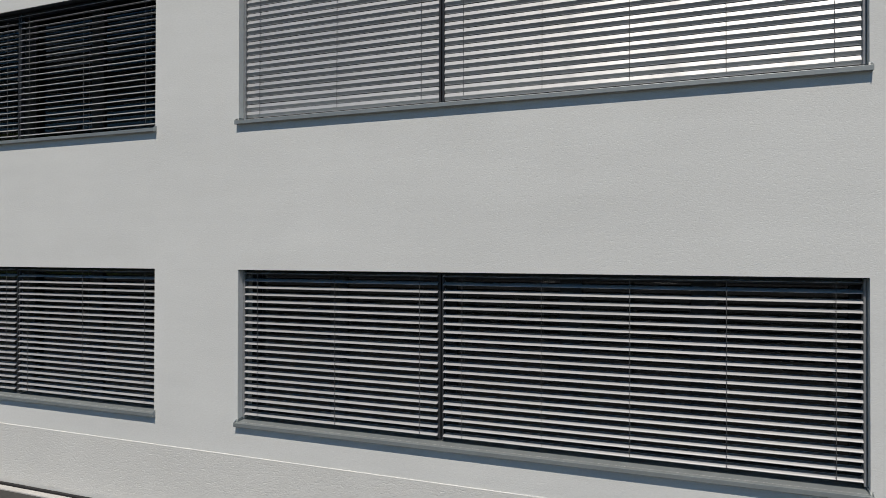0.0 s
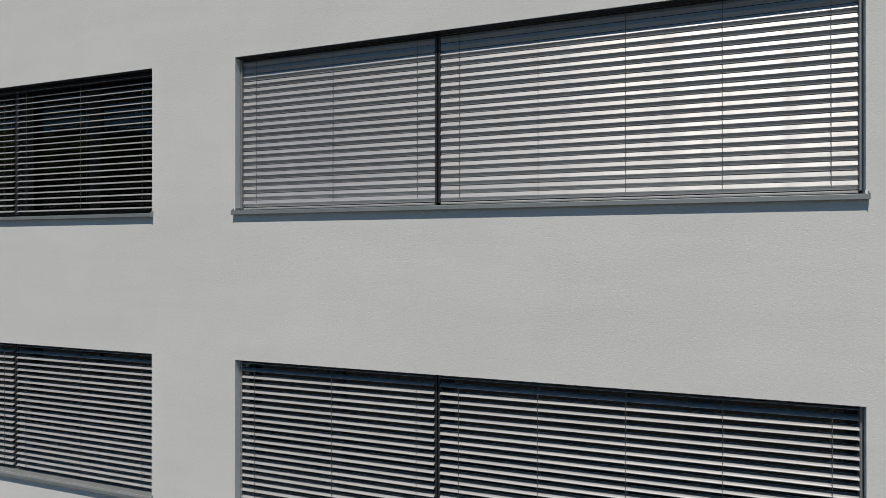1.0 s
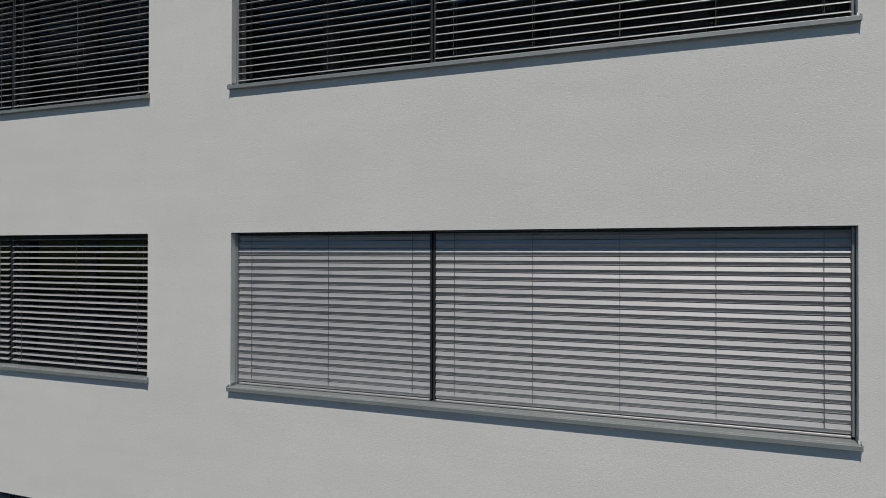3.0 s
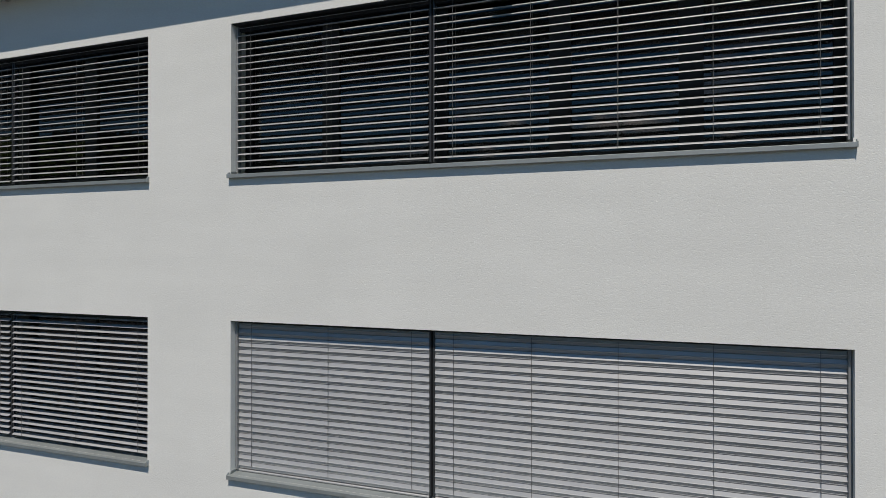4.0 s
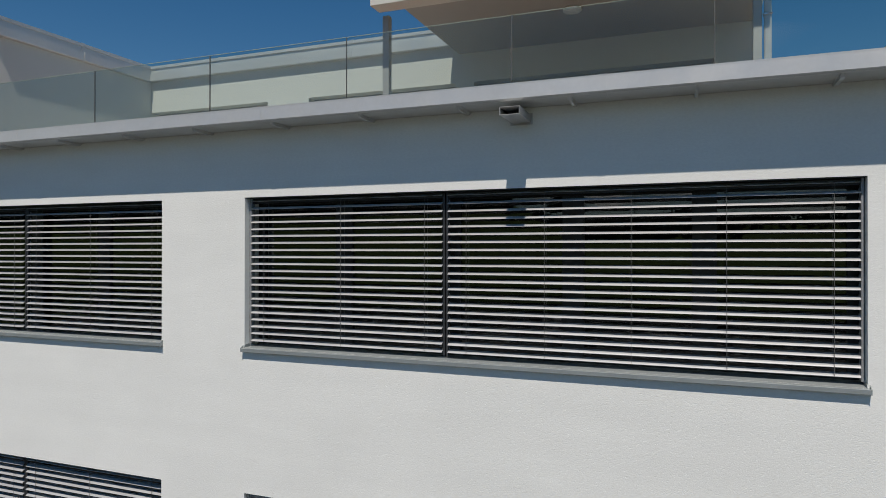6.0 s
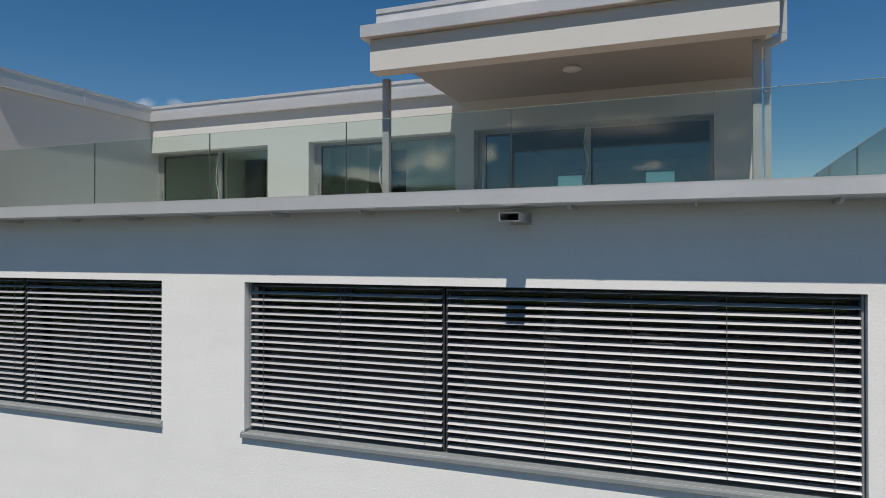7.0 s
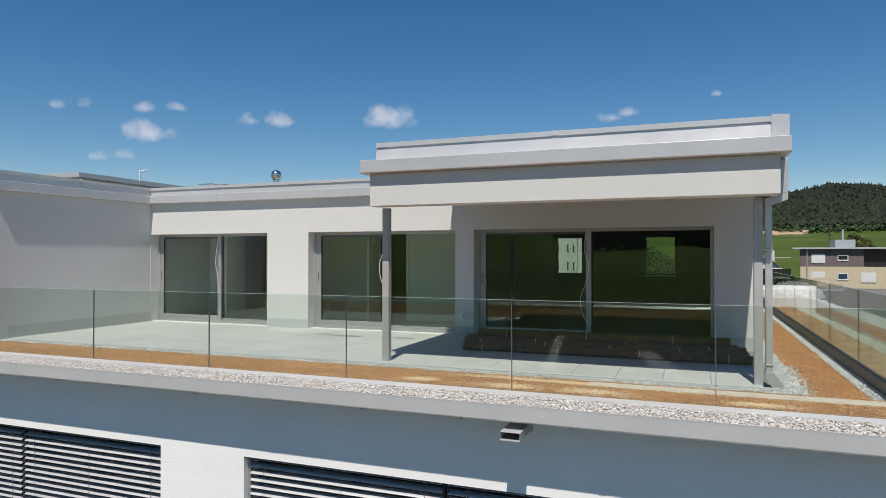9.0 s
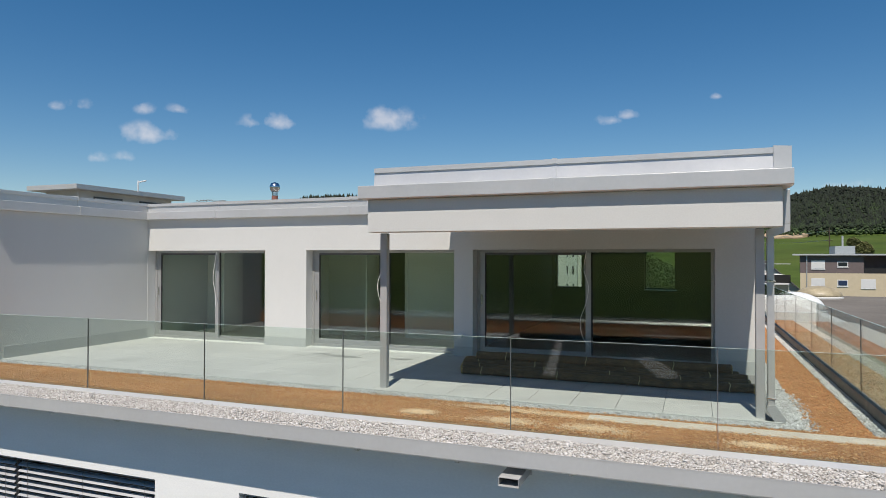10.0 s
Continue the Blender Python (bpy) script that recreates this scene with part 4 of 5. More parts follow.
# ---- canopy over the terrace ----
CX0, CX1, CY = 0.298, 5.41, 2.32
structure("canopy_beam", box((CX0, CY, 11.955), (CX1, CY + 0.28, 12.40), 0.006, 1), M["plaster_fine"], "white rendered front beam of the canopy", "canopy")
# underside takes the darkened render that carries its own shade
structure("canopy_slab", box((CX0, CY + 0.28, 12.32), (CX1, AY, 12.40)), M["soffit"], "smooth warm-white canopy soffit, darkened in its colour for the shade", "ceiling")
edging("canopy_gutter", "pale sheet-metal gutter along the canopy front", "x", CY, -1, CX0 - 0.102, CX1 + 0.102, GUTTER, (2.875,))
edging("canopy_flashing", "pale sheet-metal upstand and cap along the canopy front", "x", CY, -1, CX0 + 0.06, 5.33, UPSTAND, (2.875,))
edging("canopy_gutter", "pale sheet-metal gutter along the canopy side", "y", CX1, 1, CY + 0.301, AY, GUTTER)
edging("canopy_gutter", "pale sheet-metal gutter along the canopy side", "y", CX0, -1, CY + 0.301, AY, GUTTER)
edging("canopy_flashing", "pale sheet-metal upstand and cap along the canopy side", "y", CX0, -1, CY + 0.602, AY, UPSTAND)
edging("canopy_flashing", "tall pale sheet-metal upstand and cap along the canopy side", "y", CX1, 1, CY + 0.06, AY, [(-0.084, 12.601), (0.098, 12.595), (0.098, 12.848), (-0.084, 12.862)])
structure("canopy_roof", box((CX0 + 0.55, CY + 0.55, 12.40), (CX1 - 0.55, AY, 12.80)), M["flat_roof"], "flat roof of the canopy", "roof")
structure("attic_roof", box((AX0, AY + 0.3, 12.47), (AX1 - 0.3, AREAR + 0.3, 12.75)), M["flat_roof"], "flat gravel roof of the attic", "roof")


def post(x0, x1):
    p = thing("canopy_post", "slim square grey-coated steel canopy post", "post", ((x0 + x1) / 2, 2.78, 9.70), "canopy posts")
    w = (x1 - x0) / 2
    part("shaft", box((-w, -0.05, 0.0), (w, 0.05, 2.2555), 0.006, 2), M["post"], p)
    part("foot_plate", box((-w - 0.012, -0.062, 0.0), (w + 0.012, 0.062, 0.012)), M["post"], p)


post(0.288, 0.390)
post(5.166, 5.262)

pipe = thing("downpipe", "square zinc rainwater downpipe with two clamps", "downpipe", (5.327, 2.78, 9.70))
pb = bmesh.new()
add_box(pb, (-0.038, -0.04, 0.17), (0.038, 0.04, 2.16), 0.008, 2)
part("pipe", pb, M["zinc"], pipe)
part("pipe_bend", prism([(-0.038, 2.16), (0.038, 2.16), (0.205, 2.225), (0.205, 2.30), (0.13, 2.30), (-0.038, 2.235)], "y", -0.04, 0.04), M["zinc"], pipe)
part("pipe_head", box((0.128, -0.042, 2.30), (0.207, 0.042, 2.70), 0.006, 1), M["zinc"], pipe)
part("pipe_shoe", prism([(-0.045, 0.20), (0.045, 0.20), (0.155, 0.05), (0.115, 0.0), (0.03, 0.02), (-0.045, 0.15)], "y", -0.05, 0.05), M["post"], pipe, "grey bent outlet shoe")
for z in (0.27, 1.63):
    cl = bmesh.new()
    add_box(cl, (-0.046, -0.048, z), (0.046, 0.048, z + 0.022), 0.003, 1)
    add_tube(cl, [(-0.07, -0.03, z + 0.011), (0.05, -0.055, z + 0.011)], 0.006, 6)
    part("clamp", cl, M["chrome"], pipe, "bright steel pipe clamp")

lamp = thing("ceiling_lamp", "flat round white ceiling lamp, unlit, under the canopy", "lamp", (2.74, 4.4, 12.32))
part("lamp_body", lathe([(0.02, 0.0), (0.135, -0.001), (0.145, -0.012), (0.145, -0.036), (0.13, -0.048), (0.02, -0.052)], 32), M["plastic"], lamp, smooth=True)

box_ = thing("wall_socket", "small white weatherproof wall socket", "socket", (0.36, AY, 10.13))
part("socket_box", box((-0.04, -0.05, -0.045), (0.04, -0.0005, 0.045), 0.008, 2), M["plastic"], box_)
part("socket_lid", box((-0.034, -0.058, -0.036), (0.034, -0.05, 0.030), 0.004, 1), M["plastic"], box_)


def cable(points, label):
    c = thing("hanging_cable", label, "cable", points[0], "loose cables at the doors")
    p0 = Vector(points[0])
    pts = [Vector(p) - p0 for p in points]
    fine = []
    for k in range(len(pts) - 1):
        a, b = pts[max(k - 1, 0)], pts[min(k + 2, len(pts) - 1)]
        for s in range(6):
            t = s / 6
            h = Vector(pts[k]) * (2 * t**3 - 3 * t**2 + 1) + Vector(pts[k + 1]) * (3 * t**2 - 2 * t**3)
            h += (pts[k + 1] - a) * 0.5 * (t**3 - 2 * t**2 + t) + (b - pts[k]) * 0.5 * (t**3 - t**2)
            fine.append(h)
    fine.append(pts[-1])
    part("lead", tube(fine, 0.0065, 6), M["lead"], c, smooth=True)


cable([(-5.53, 6.17, 11.74), (-5.57, 6.14, 11.4), (-5.58, 6.12, 11.1), (-5.51, 6.10, 10.85), (-5.49, 6.10, 10.6), (-5.51, 6.11, 10.5)], "white loose cable hanging from the door head")
cable([(-1.36, 6.17, 11.74), (-1.37, 6.14, 11.4), (-1.46, 6.12, 11.1), (-1.43, 6.10, 10.85), (-1.34, 6.10, 10.62)], "white loose cable hanging from the door head")
cable([(2.69, 6.17, 11.74), (2.65, 6.14, 11.4), (2.73, 6.12, 11.1), (2.69, 6.10, 10.8), (2.59, 6.10, 10.5), (2.63, 6.10, 10.2), (2.77, 6.08, 10.02)], "grey loose cable hanging from the door head")

# ---- rolled mats under the canopy ----


def mat_roll(x0, x1, y, z, r, ties, seed, squash=0.82):
    rng = random.Random(seed)
    t = thing("mat_roll", "long brown fibre mat rolled up and tied with yellow twine", "mat roll", (x0, y, z), "rolled mats on the terrace")
    bm = bmesh.new()
    rings, sides, steps = [], 18, 60
    for k in range(steps + 1):
        x = (x1 - x0) * k / steps
        sag = 0.012 * math.sin(x * 3.1 + seed) + rng.uniform(-0.006, 0.006)
        ring = []
        for i in range(sides):
            a = 2 * math.pi * i / sides
            q = r * (1 + 0.10 * noise.noise((x * 2.2, math.cos(a) * 1.3 + seed, math.sin(a) * 1.3)) + 0.05 * noise.noise((x * 9, a * 2.5 + seed, 1.7)) + (0.10 if i in (3, 7) else 0.0))
            ring.append(bm.verts.new((x, q * math.cos(a) + sag, r * squash + q * squash * math.sin(a) * (1 if math.sin(a) > 0 else 0.98))))
        rings.append(ring)
    for a, b in zip(rings, rings[1:]):
        for i in range(sides):
            bm.faces.new((a[i], a[(i + 1) % sides], b[(i + 1) % sides], b[i]))
    part("mat_body", bm, M["mat_roll"], t, smooth=True)
    for x, s in ((0, -1), (x1 - x0, 1)):
        e = bmesh.new()
        turns = 4
        for w in range(turns):
            q0, q1 = r * (0.97 - w * 0.24), r * (0.97 - w * 0.24 - 0.19)
            lo = [(q0 * math.cos(2 * math.pi * i / 18), q0 * math.sin(2 * math.pi * i / 18)) for i in range(18)]
            hi = [(max(q1, 0.004) * math.cos(2 * math.pi * i / 18), max(q1, 0.004) * math.sin(2 * math.pi * i / 18)) for i in range(18)]
            va = [e.verts.new((x + s * 0.012, p[0], r * squash + squash * p[1])) for p in lo]
            vb = [e.verts.new((x + s * 0.016, p[0], r * squash + squash * p[1])) for p in hi]
            vc = [e.verts.new((x - s * 0.02, p[0], r * squash + squash * p[1])) for p in lo]
            for i in range(18):
                e.faces.new((va[i], va[(i + 1) % 18], vb[(i + 1) % 18], vb[i]))
                e.faces.new((va[i], va[(i + 1) % 18], vc[(i + 1) % 18], vc[i]))
        part("mat_end", e, M["mat_end"], t, "straw-yellow cut end of the roll")
    for x in ties:
        loop = [(x - x0 + 0.01 * math.sin(i), 1.055 * r * math.cos(2 * math.pi * i / 20), r * squash + 1.055 * r * squash * math.sin(2 * math.pi * i / 20)) for i in range(21)]
        part("tie", tube(loop, 0.006, 5), M["twine"], t, "yellow twine tie")


FZ = 9.747
mat_roll(1.02, 5.27, 4.24, FZ, 0.085, (1.35, 2.55, 3.75, 4.95), 1, 0.72)
mat_roll(0.95, 5.22, 4.44, FZ, 0.098, (1.25, 2.30, 3.30, 4.30), 2, 0.74)
mat_roll(0.90, 5.20, 4.70, FZ, 0.110, (1.15, 2.10, 3.50, 4.70), 3, 0.8)
mat_roll(0.85, 5.10, 4.93, FZ, 0.110, (1.45, 2.40, 3.40, 4.60), 6, 0.8)
mat_roll(1.10, 5.00, 4.80, FZ + 0.15, 0.095, (1.6, 2.9, 4.2), 4, 0.75)

# ---- roof hut, vent and bits on the far roofs ----
hut = thing("roof_hut", "low rooftop plant hut with a thin overhanging slab roof", "roof hut", (-14.9, 10.4, 12.5))
part("hut_wall", box((-1.55, 0.0, 0), (0.0, 4.2, 1.38)), M["plaster_fine"], hut)
part("roof_slab", box((-1.95, -0.4, 1.38), (0.4, 4.5, 1.55), 0.01), M["sheet"], hut, "pale sheet-edged roof slab")
for y in (0.6, 2.6):
    v = part("vent_grille", box((0.001, y, 0.92), (0.03, y + 1.2, 1.22)), M["dark_frame"], hut, "dark louvred vent grille")
    for k in range(5):
        part("louvre", box((0.03, y + 0.03, 0.95 + 0.05 * k), (0.045, y + 1.17, 0.965 + 0.05 * k)), M["zinc"], v)
mast = thing("aerial", "small white aerial on a short pole", "aerial", (-14.45, 12.5, 13.8))
part("pole", tube([(0, 0, 0.2), (0, 0, 0.62)], 0.022, 8), M["plastic"], mast)
part("aerial_arm", tube([(0, 0, 0.56), (0.38, 0, 0.60)], 0.025, 8), M["plastic"], mast)
for x, y in ((-17.6, 6.5),):
    st = thing("lightning_rod", "thin lightning rod on the roof edge", "rod", (x, y, 12.5))
    part("rod", tube([(0, 0, 0), (0, 0, 1.55)], 0.012, 6), M["zinc"], st)
vent = thing("roof_vent", "shiny steel ball vent on a brick-red pipe collar", "roof vent", (-8.15, 12.0, 12.75))
part("vent_pipe", lathe([(0.10, 0.0), (0.10, 0.85), (0.085, 0.86)], 16), mat("red_collar", (0.28, 0.11, 0.08), 0.7), vent, "brick-red collar")
part("vent_neck", lathe([(0.095, 0.86), (0.095, 0.98), (0.12, 0.99)], 16), M["chrome"], vent)
part("vent_ball", lathe([(0.05, 0.97), (0.13, 1.02), (0.165, 1.11), (0.165, 1.17), (0.12, 1.26), (0.03, 1.30)], 20), M["chrome"], vent, "turning steel ball cowl", smooth=True)

# a loose lead lying over the attic roof edge
lead = thing("roof_cable", "dark loose cable looped along the attic roof edge", "cable", (-6.08, 6.12, 12.862))
run = [(0.029 * k, 0.03 * math.sin(2.1 * k), 0.014 + 0.035 * abs(math.sin(0.9 * k + 0.4)) * (k < 16)) for k in range(30)]
part("lead", tube(run, 0.009, 6), M["cord"], lead, smooth=True)

# ---- lower flat roof with domes, behind ----
structure("annex_walls", box((FX1 + 0.02, 20, -0.3), (46, 46, 9.0)), M["house_wall"], "lower annex with a grey flat roof", "building")
structure("annex_roof", box((FX1 + 0.02, 20, 9.0), (46, 46, 9.06)), M["flat_roof"], "grey bitumen flat roof with weather stains", "roof")


def dome(x, y, z, r, hgt, material, label):
    d = thing("skylight_dome", label, "skylight", (x, y, z), "roof domes")
    part("kerb_ring", lathe([(r * 1.05, 0), (r * 1.05, 0.10), (r * 0.98, 0.14)], 32), M["plaster_fine"], d)
    part("dome_shell", lathe([(r * math.cos(t), 0.13 + hgt * math.sin(t)) for t in [i / 10 * 1.5 for i in range(11)]], 32), material, d, smooth=True)


dome(8.55, 26.8, 9.25, 1.25, 0.78, M["dome"], "white opal acrylic skylight dome")
dome(12.05, 43.0, 9.06, 1.35, 0.66, M["dome_old"], "yellowed old acrylic skylight dome")
structure("north_roof", box((FX0, 30.4, 9.1), (FX1, 46, 9.3)), M["flat_roof"], "grey flat roof of the rear wing", "roof")
structure("north_roof_walls", box((FX0, 30.4, -0.3), (FX1, 46, 9.1)), M["house_wall"], "rear wing walls", "building")

# ---- neighbouring houses ----


def pane_window(parent, x, z, w, h, y, material):
    win = part("window", box((x, y - 0.02, z), (x + w, y, z + h)), M["shutter"], parent, "white-framed window")
    part("pane", box((x + 0.07, y - 0.034, z + 0.07), (x + w - 0.07, y - 0.021, z + h - 0.07)), material, win)
    part("sill", box((x - 0.03, y - 0.05, z - 0.06), (x + w + 0.03, y - 0.001, z - 0.005)), M["shutter"], win)


BY = 65.0
blk = thing("apartment_block", "flat-roofed apartment block, taupe upper storey over beige storeys", "apartment block", (13.9, BY, 0))
part("lower_wall", prism([(0, 0), (34, 0), (34, 14), (2.6, 14)], "z", -0.5, 10.27), M["beige_wall"], blk, "beige rendered lower storeys")
part("upper_wall", pierced(0, 34, 10.27, 11.95, 0, 0.3, [(5.24, 8.2, 10.30, 11.9)]), M["brown_wall"], blk, "taupe rendered upper storey")
part("loggia_back", box((5.24, 1.6, 10.3), (8.2, 1.7, 11.95)), M["brown_wall"], blk)
part("loggia_rail", box((5.24, -0.02, 10.31), (8.2, 0.05, 10.75)), M["black"], blk, "black loggia balustrade")
part("upper_core", prism([(0.4, 1.8), (34, 1.8), (34, 14), (2.6, 14)], "z", 10.27, 11.95), M["brown_wall"], blk)
part("roof_slab", prism([(-0.7, -0.35), (35, -0.35), (35, 14.5), (2.2, 14.5)], "z", 11.95, 12.09), M["sheet"], blk, "thin pale roof slab")
part("stair_head", box((3.62, 4, 12.09), (5.35, 7, 12.90)), M["sill"], blk, "grey sheet-clad rooftop box")
part("flue", tube([(4.45, 5, 12.8), (4.45, 5, 13.95)], 0.09, 10), M["zinc"], blk)
part("rain_pipe", tube([(0.55, -0.08, 0), (0.55, -0.08, 11.9)], 0.05, 8), M["zinc"], blk)
dark_pane = mat("dark_window_pane", (0.02, 0.025, 0.03), 0.1)
# the blue of mirrored sky is put into this pane's base colour
blue_pane = mat("pane_with_painted_sky_blue", (0.03, 0.05, 0.10), 0.08)
for x, z, w, h, m in ((0.94, 10.66, 1.14, 0.82, M["shutter"]), (3.10, 10.87, 0.88, 0.50, dark_pane), (0.93, 9.08, 1.14, 0.71, M["shutter"]), (3.09, 9.06, 0.87, 0.60, blue_pane),
                      (5.01, 8.88, 1.17, 0.86, M["shutter"]), (10.3, 9.2, 1.3, 0.8, dark_pane), (1.5, 6.4, 1.3, 0.9, dark_pane), (4.1, 6.4, 1.1, 0.9, dark_pane), (6.5, 6.3, 1.4, 0.9, M["shutter"])):
    pane_window(blk, x, z, w, h, 0.0, m)


def gable_house(x, y, w, d, eave, ridge, wall, label):
    h = thing("house", label, "house", (x, y, land(x, y)))
    part("walls", prism([(0, -1), (w, -1), (w, eave), (w / 2, ridge), (0, eave)], "y", 0, d), wall, h)
    roof = bmesh.new()
    k = (ridge - eave) / (w / 2)
    for s, a in ((-1, 0), (1, w)):
        add_prism(roof, [(w / 2, ridge + 0.06), (w / 2, ridge + 0.22), (a + s * 0.5, eave - 0.5 * k + 0.16), (a + s * 0.5, eave - 0.5 * k)], "y", -0.5, d + 0.5)
    part("roof", roof, M["roof_tile"], h, "grey tiled gable roof")
    for zz in (1.2, 3.9):
        for xx in (w * 0.2, w * 0.6):
            if zz + 1.2 < eave:
                pane_window(h, xx, zz, 1.1, 1.2, 0.0, dark_pane)
    part("chimney", box((w * 0.62, d * 0.5, ridge - 0.8), (w * 0.62 + 0.6, d * 0.5 + 0.6, ridge + 0.8)), M["house_wall"], h)
    return h


gable_house(8.6, 84, 8, 11, 7.6, 11.2, M["house_wall"], "white house with a grey tiled gable roof")
gable_house(2.0, 96, 9, 10, 6.5, 10.0, M["house_wall"], "white house with a grey tiled gable roof")
gable_house(26, 120, 9, 11, 6.5, 10.5, M["beige_wall"], "beige house with a grey tiled gable roof")
bal = thing("balcony_house", "white flat-roofed house with black balcony railings", "house", (10.9, 70, 0))
part("wall", box((0, 0.0, -0.5), (2.6, 9, 9.9)), M["house_wall"], bal)
for z in (6.8, 9.0):
    b = part("balcony", box((-0.2, -1.6, z), (2.6, -0.01, z + 0.18)), M["shutter"], bal, "white balcony slab")
    part("balustrade", box((-0.2, -1.6, z + 0.18), (2.6, -1.55, z + 1.0)), M["black"], b, "black balcony railing")
    part("balcony_post", box((-0.15, -1.55, z + 1.0), (-0.05, -1.45, z + 2.0)), M["shutter"], b)
part("pergola", box((-0.3, -1.7, 11.07), (2.6, -1.6, 11.15)), M["sheet"], bal)

tower = thing("white_block", "white apartment building with narrow upright windows", "apartment block", (-24.0, 116, 0))
part("walls", box((0, 0, -0.5), (17, 14, 15.0)), M["house_wall"], tower)
part("roof", box((-0.2, -0.2, 15.0), (17.2, 14.2, 15.25)), M["sheet"], tower)
part("stair_bay", box((6.1, -1.3, -0.5), (8.3, -0.01, 14.6)), M["house_wall"], tower, "white projecting stair bay")
part("chimney", box((4.4, 3, 15.25), (4.9, 3.5, 16.4)), M["house_wall"], tower)
for floor_z in (2.2, 5.4, 8.6, 11.8):
    for k in range(10):
        if k in (3, 4):
            pane_window(tower, 6.38 + 1.05 * (k - 3), floor_z, 0.42, 1.7, -1.3, dark_pane)
            continue
        pane_window(tower, 0.9 + 1.62 * k, floor_z, 0.62, 1.85, 0.0, dark_pane)
    b = part("balcony", box((-1.6, -0.6, floor_z - 0.9), (0.6, 2.0, floor_z - 0.7)), M["shutter"], tower, "white balcony slab")
    part("balustrade", box((-1.6, -0.6, floor_z - 0.7), (0.6, -0.55, floor_z + 0.3)), M["zinc"], b)

# ---- poles and wires over the field ----
poles = []
for px, py, tall in ((22.7, 102.8, 16.2), (22.0, 243.0, 16.5)):
    z = land(px, py)
    p = thing("power_pole", "tall wooden power pole with cross arms", "pole", (px, py, z), "power poles")
    part("mast", tube([(0, 0, -0.3), (0, 0, tall)], 0.075, 8), M["bark"], p)
    for q in (0.5, 1.9):
        part("cross_arm", box((-0.40, -0.05, tall - q - 0.09), (0.40, 0.05, tall - q)), M["bark"], p)
    poles.append(Vector((px, py, z + tall)))
for a, b in ((poles[0], poles[1]),):
    for off, drop in ((-0.35, 0.4), (0.35, 0.4), (-0.35, 1.8), (0.35, 1.8)):
        wire = thing("overhead_wire", "thin sagging overhead power wire", "wire", a, "power wires")
        w = tube([a.lerp(b, t) - a + Vector((off, 0, -drop - 1.6 * 4 * t * (1 - t) * 0.5)) for t in [i / 14 for i in range(15)]], 0.028, 4)
        part("strand", w, M["zinc"], wire)

# ---- trees ----


def foliage(rng, centre, radius, n, size, squash=0.8):
    """Leaf clumps: small crossed, tilted leaf cards strewn through a lumpy crown."""
    q = rng.normal(size=(n, 3))
    q /= np.linalg.norm(q, axis=1)[:, None]
    lump = np.array([1 + 0.35 * noise.noise((v[0] * 1.9 + centre[0], v[1] * 1.9 + centre[1], v[2] * 1.9)) for v in q])
    r = radius * lump * rng.uniform(0.55, 1.0, n) ** 0.6
    pos = q * r[:, None] * np.array([1, 1, squash]) + np.asarray(centre)
    e = rng.normal(size=(n, 2, 3)) * size * 0.5
    tri = np.stack([pos + e[:, 0], pos + e[:, 1], pos - e[:, 0] * 0.7 - e[:, 1] * 0.7 + rng.normal(size=(n, 3)) * size * 0.25, pos - e[:, 1]], 1)
    return tri


def broad_tree(x, y, height, spread, seed, label, leaf, base=None, n=1500, fine=0.7):
    rng = np.random.default_rng(seed)
    z = land(x, y) if base is None else base
    t = thing("tree", label, "tree", (x, y, z))
    trunk = bmesh.new()
    rings = []
    for k in range(6):
        f = k / 5
        r = 0.022 * height * (1 - 0.7 * f)
        c = Vector((0.2 * math.sin(3 * f + seed), 0.2 * math.cos(2 * f), height * 0.72 * f - 0.2))
        rings.append([trunk.verts.new(c + Vector((r * math.cos(a), r * math.sin(a), 0))) for a in [i * math.pi / 4 for i in range(8)]])
    for a, b in zip(rings, rings[1:]):
        for i in range(8):
            trunk.faces.new((a[i], a[(i + 1) % 8], b[(i + 1) % 8], b[i]))
    for k in range(6):
        a = k * 1.1 + seed
        h0 = height * (0.3 + 0.06 * k)
        add_tube(trunk, [(0, 0, h0), (spread * 0.3 * math.cos(a), spread * 0.3 * math.sin(a), h0 + height * 0.14), (spread * 0.6 * math.cos(a), spread * 0.6 * math.sin(a), h0 + height * 0.2)], 0.006 * height, 5)
    part("trunk", trunk, M["bark"], t)
    quads = [foliage(rng, (0, 0, height * 0.66), spread * 0.72, n, spread * 0.16 * fine)]
    for k in range(7):
        a = k * 0.9 + seed
        quads.append(foliage(rng, (spread * 0.5 * math.cos(a), spread * 0.5 * math.sin(a), height * (0.5 + 0.06 * k)), spread * 0.42, n // 4, spread * 0.14 * fine))
    q = np.concatenate(quads)
    pts = q.reshape(-1, 3)
    idx = np.arange(len(q))[:, None] * 4
    faces = np.concatenate([idx + [0, 1, 2], idx + [0, 2, 3]])
    crown = raw("crown", pts, faces, leaf, "", "", "")
    crown.parent = t
    return t


broad_tree(2.6, 40, 11.8, 4.8, 3, "leafy broad-crowned tree behind the attic", M["leaf"], 0, 36000, 0.13)
broad_tree(66.6, 300, 14.6, 5.2, 4, "round olive-green tree beside the houses", M["leaf_olive"], None, 9000, 0.5)
broad_tree(-63, -238, 11.0, 3.4, 20, "slender tree on the meadow hill", M["leaf"], None, 4000, 0.45)
broad_tree(-46, -248, 11.5, 4.6, 21, "broad-crowned tree on the meadow hill", M["leaf"], None, 4000, 0.45)
broad_tree(-40.5, -250, 9.5, 4.0, 22, "round tree on the meadow hill", M["leaf"], None, 4000, 0.45)


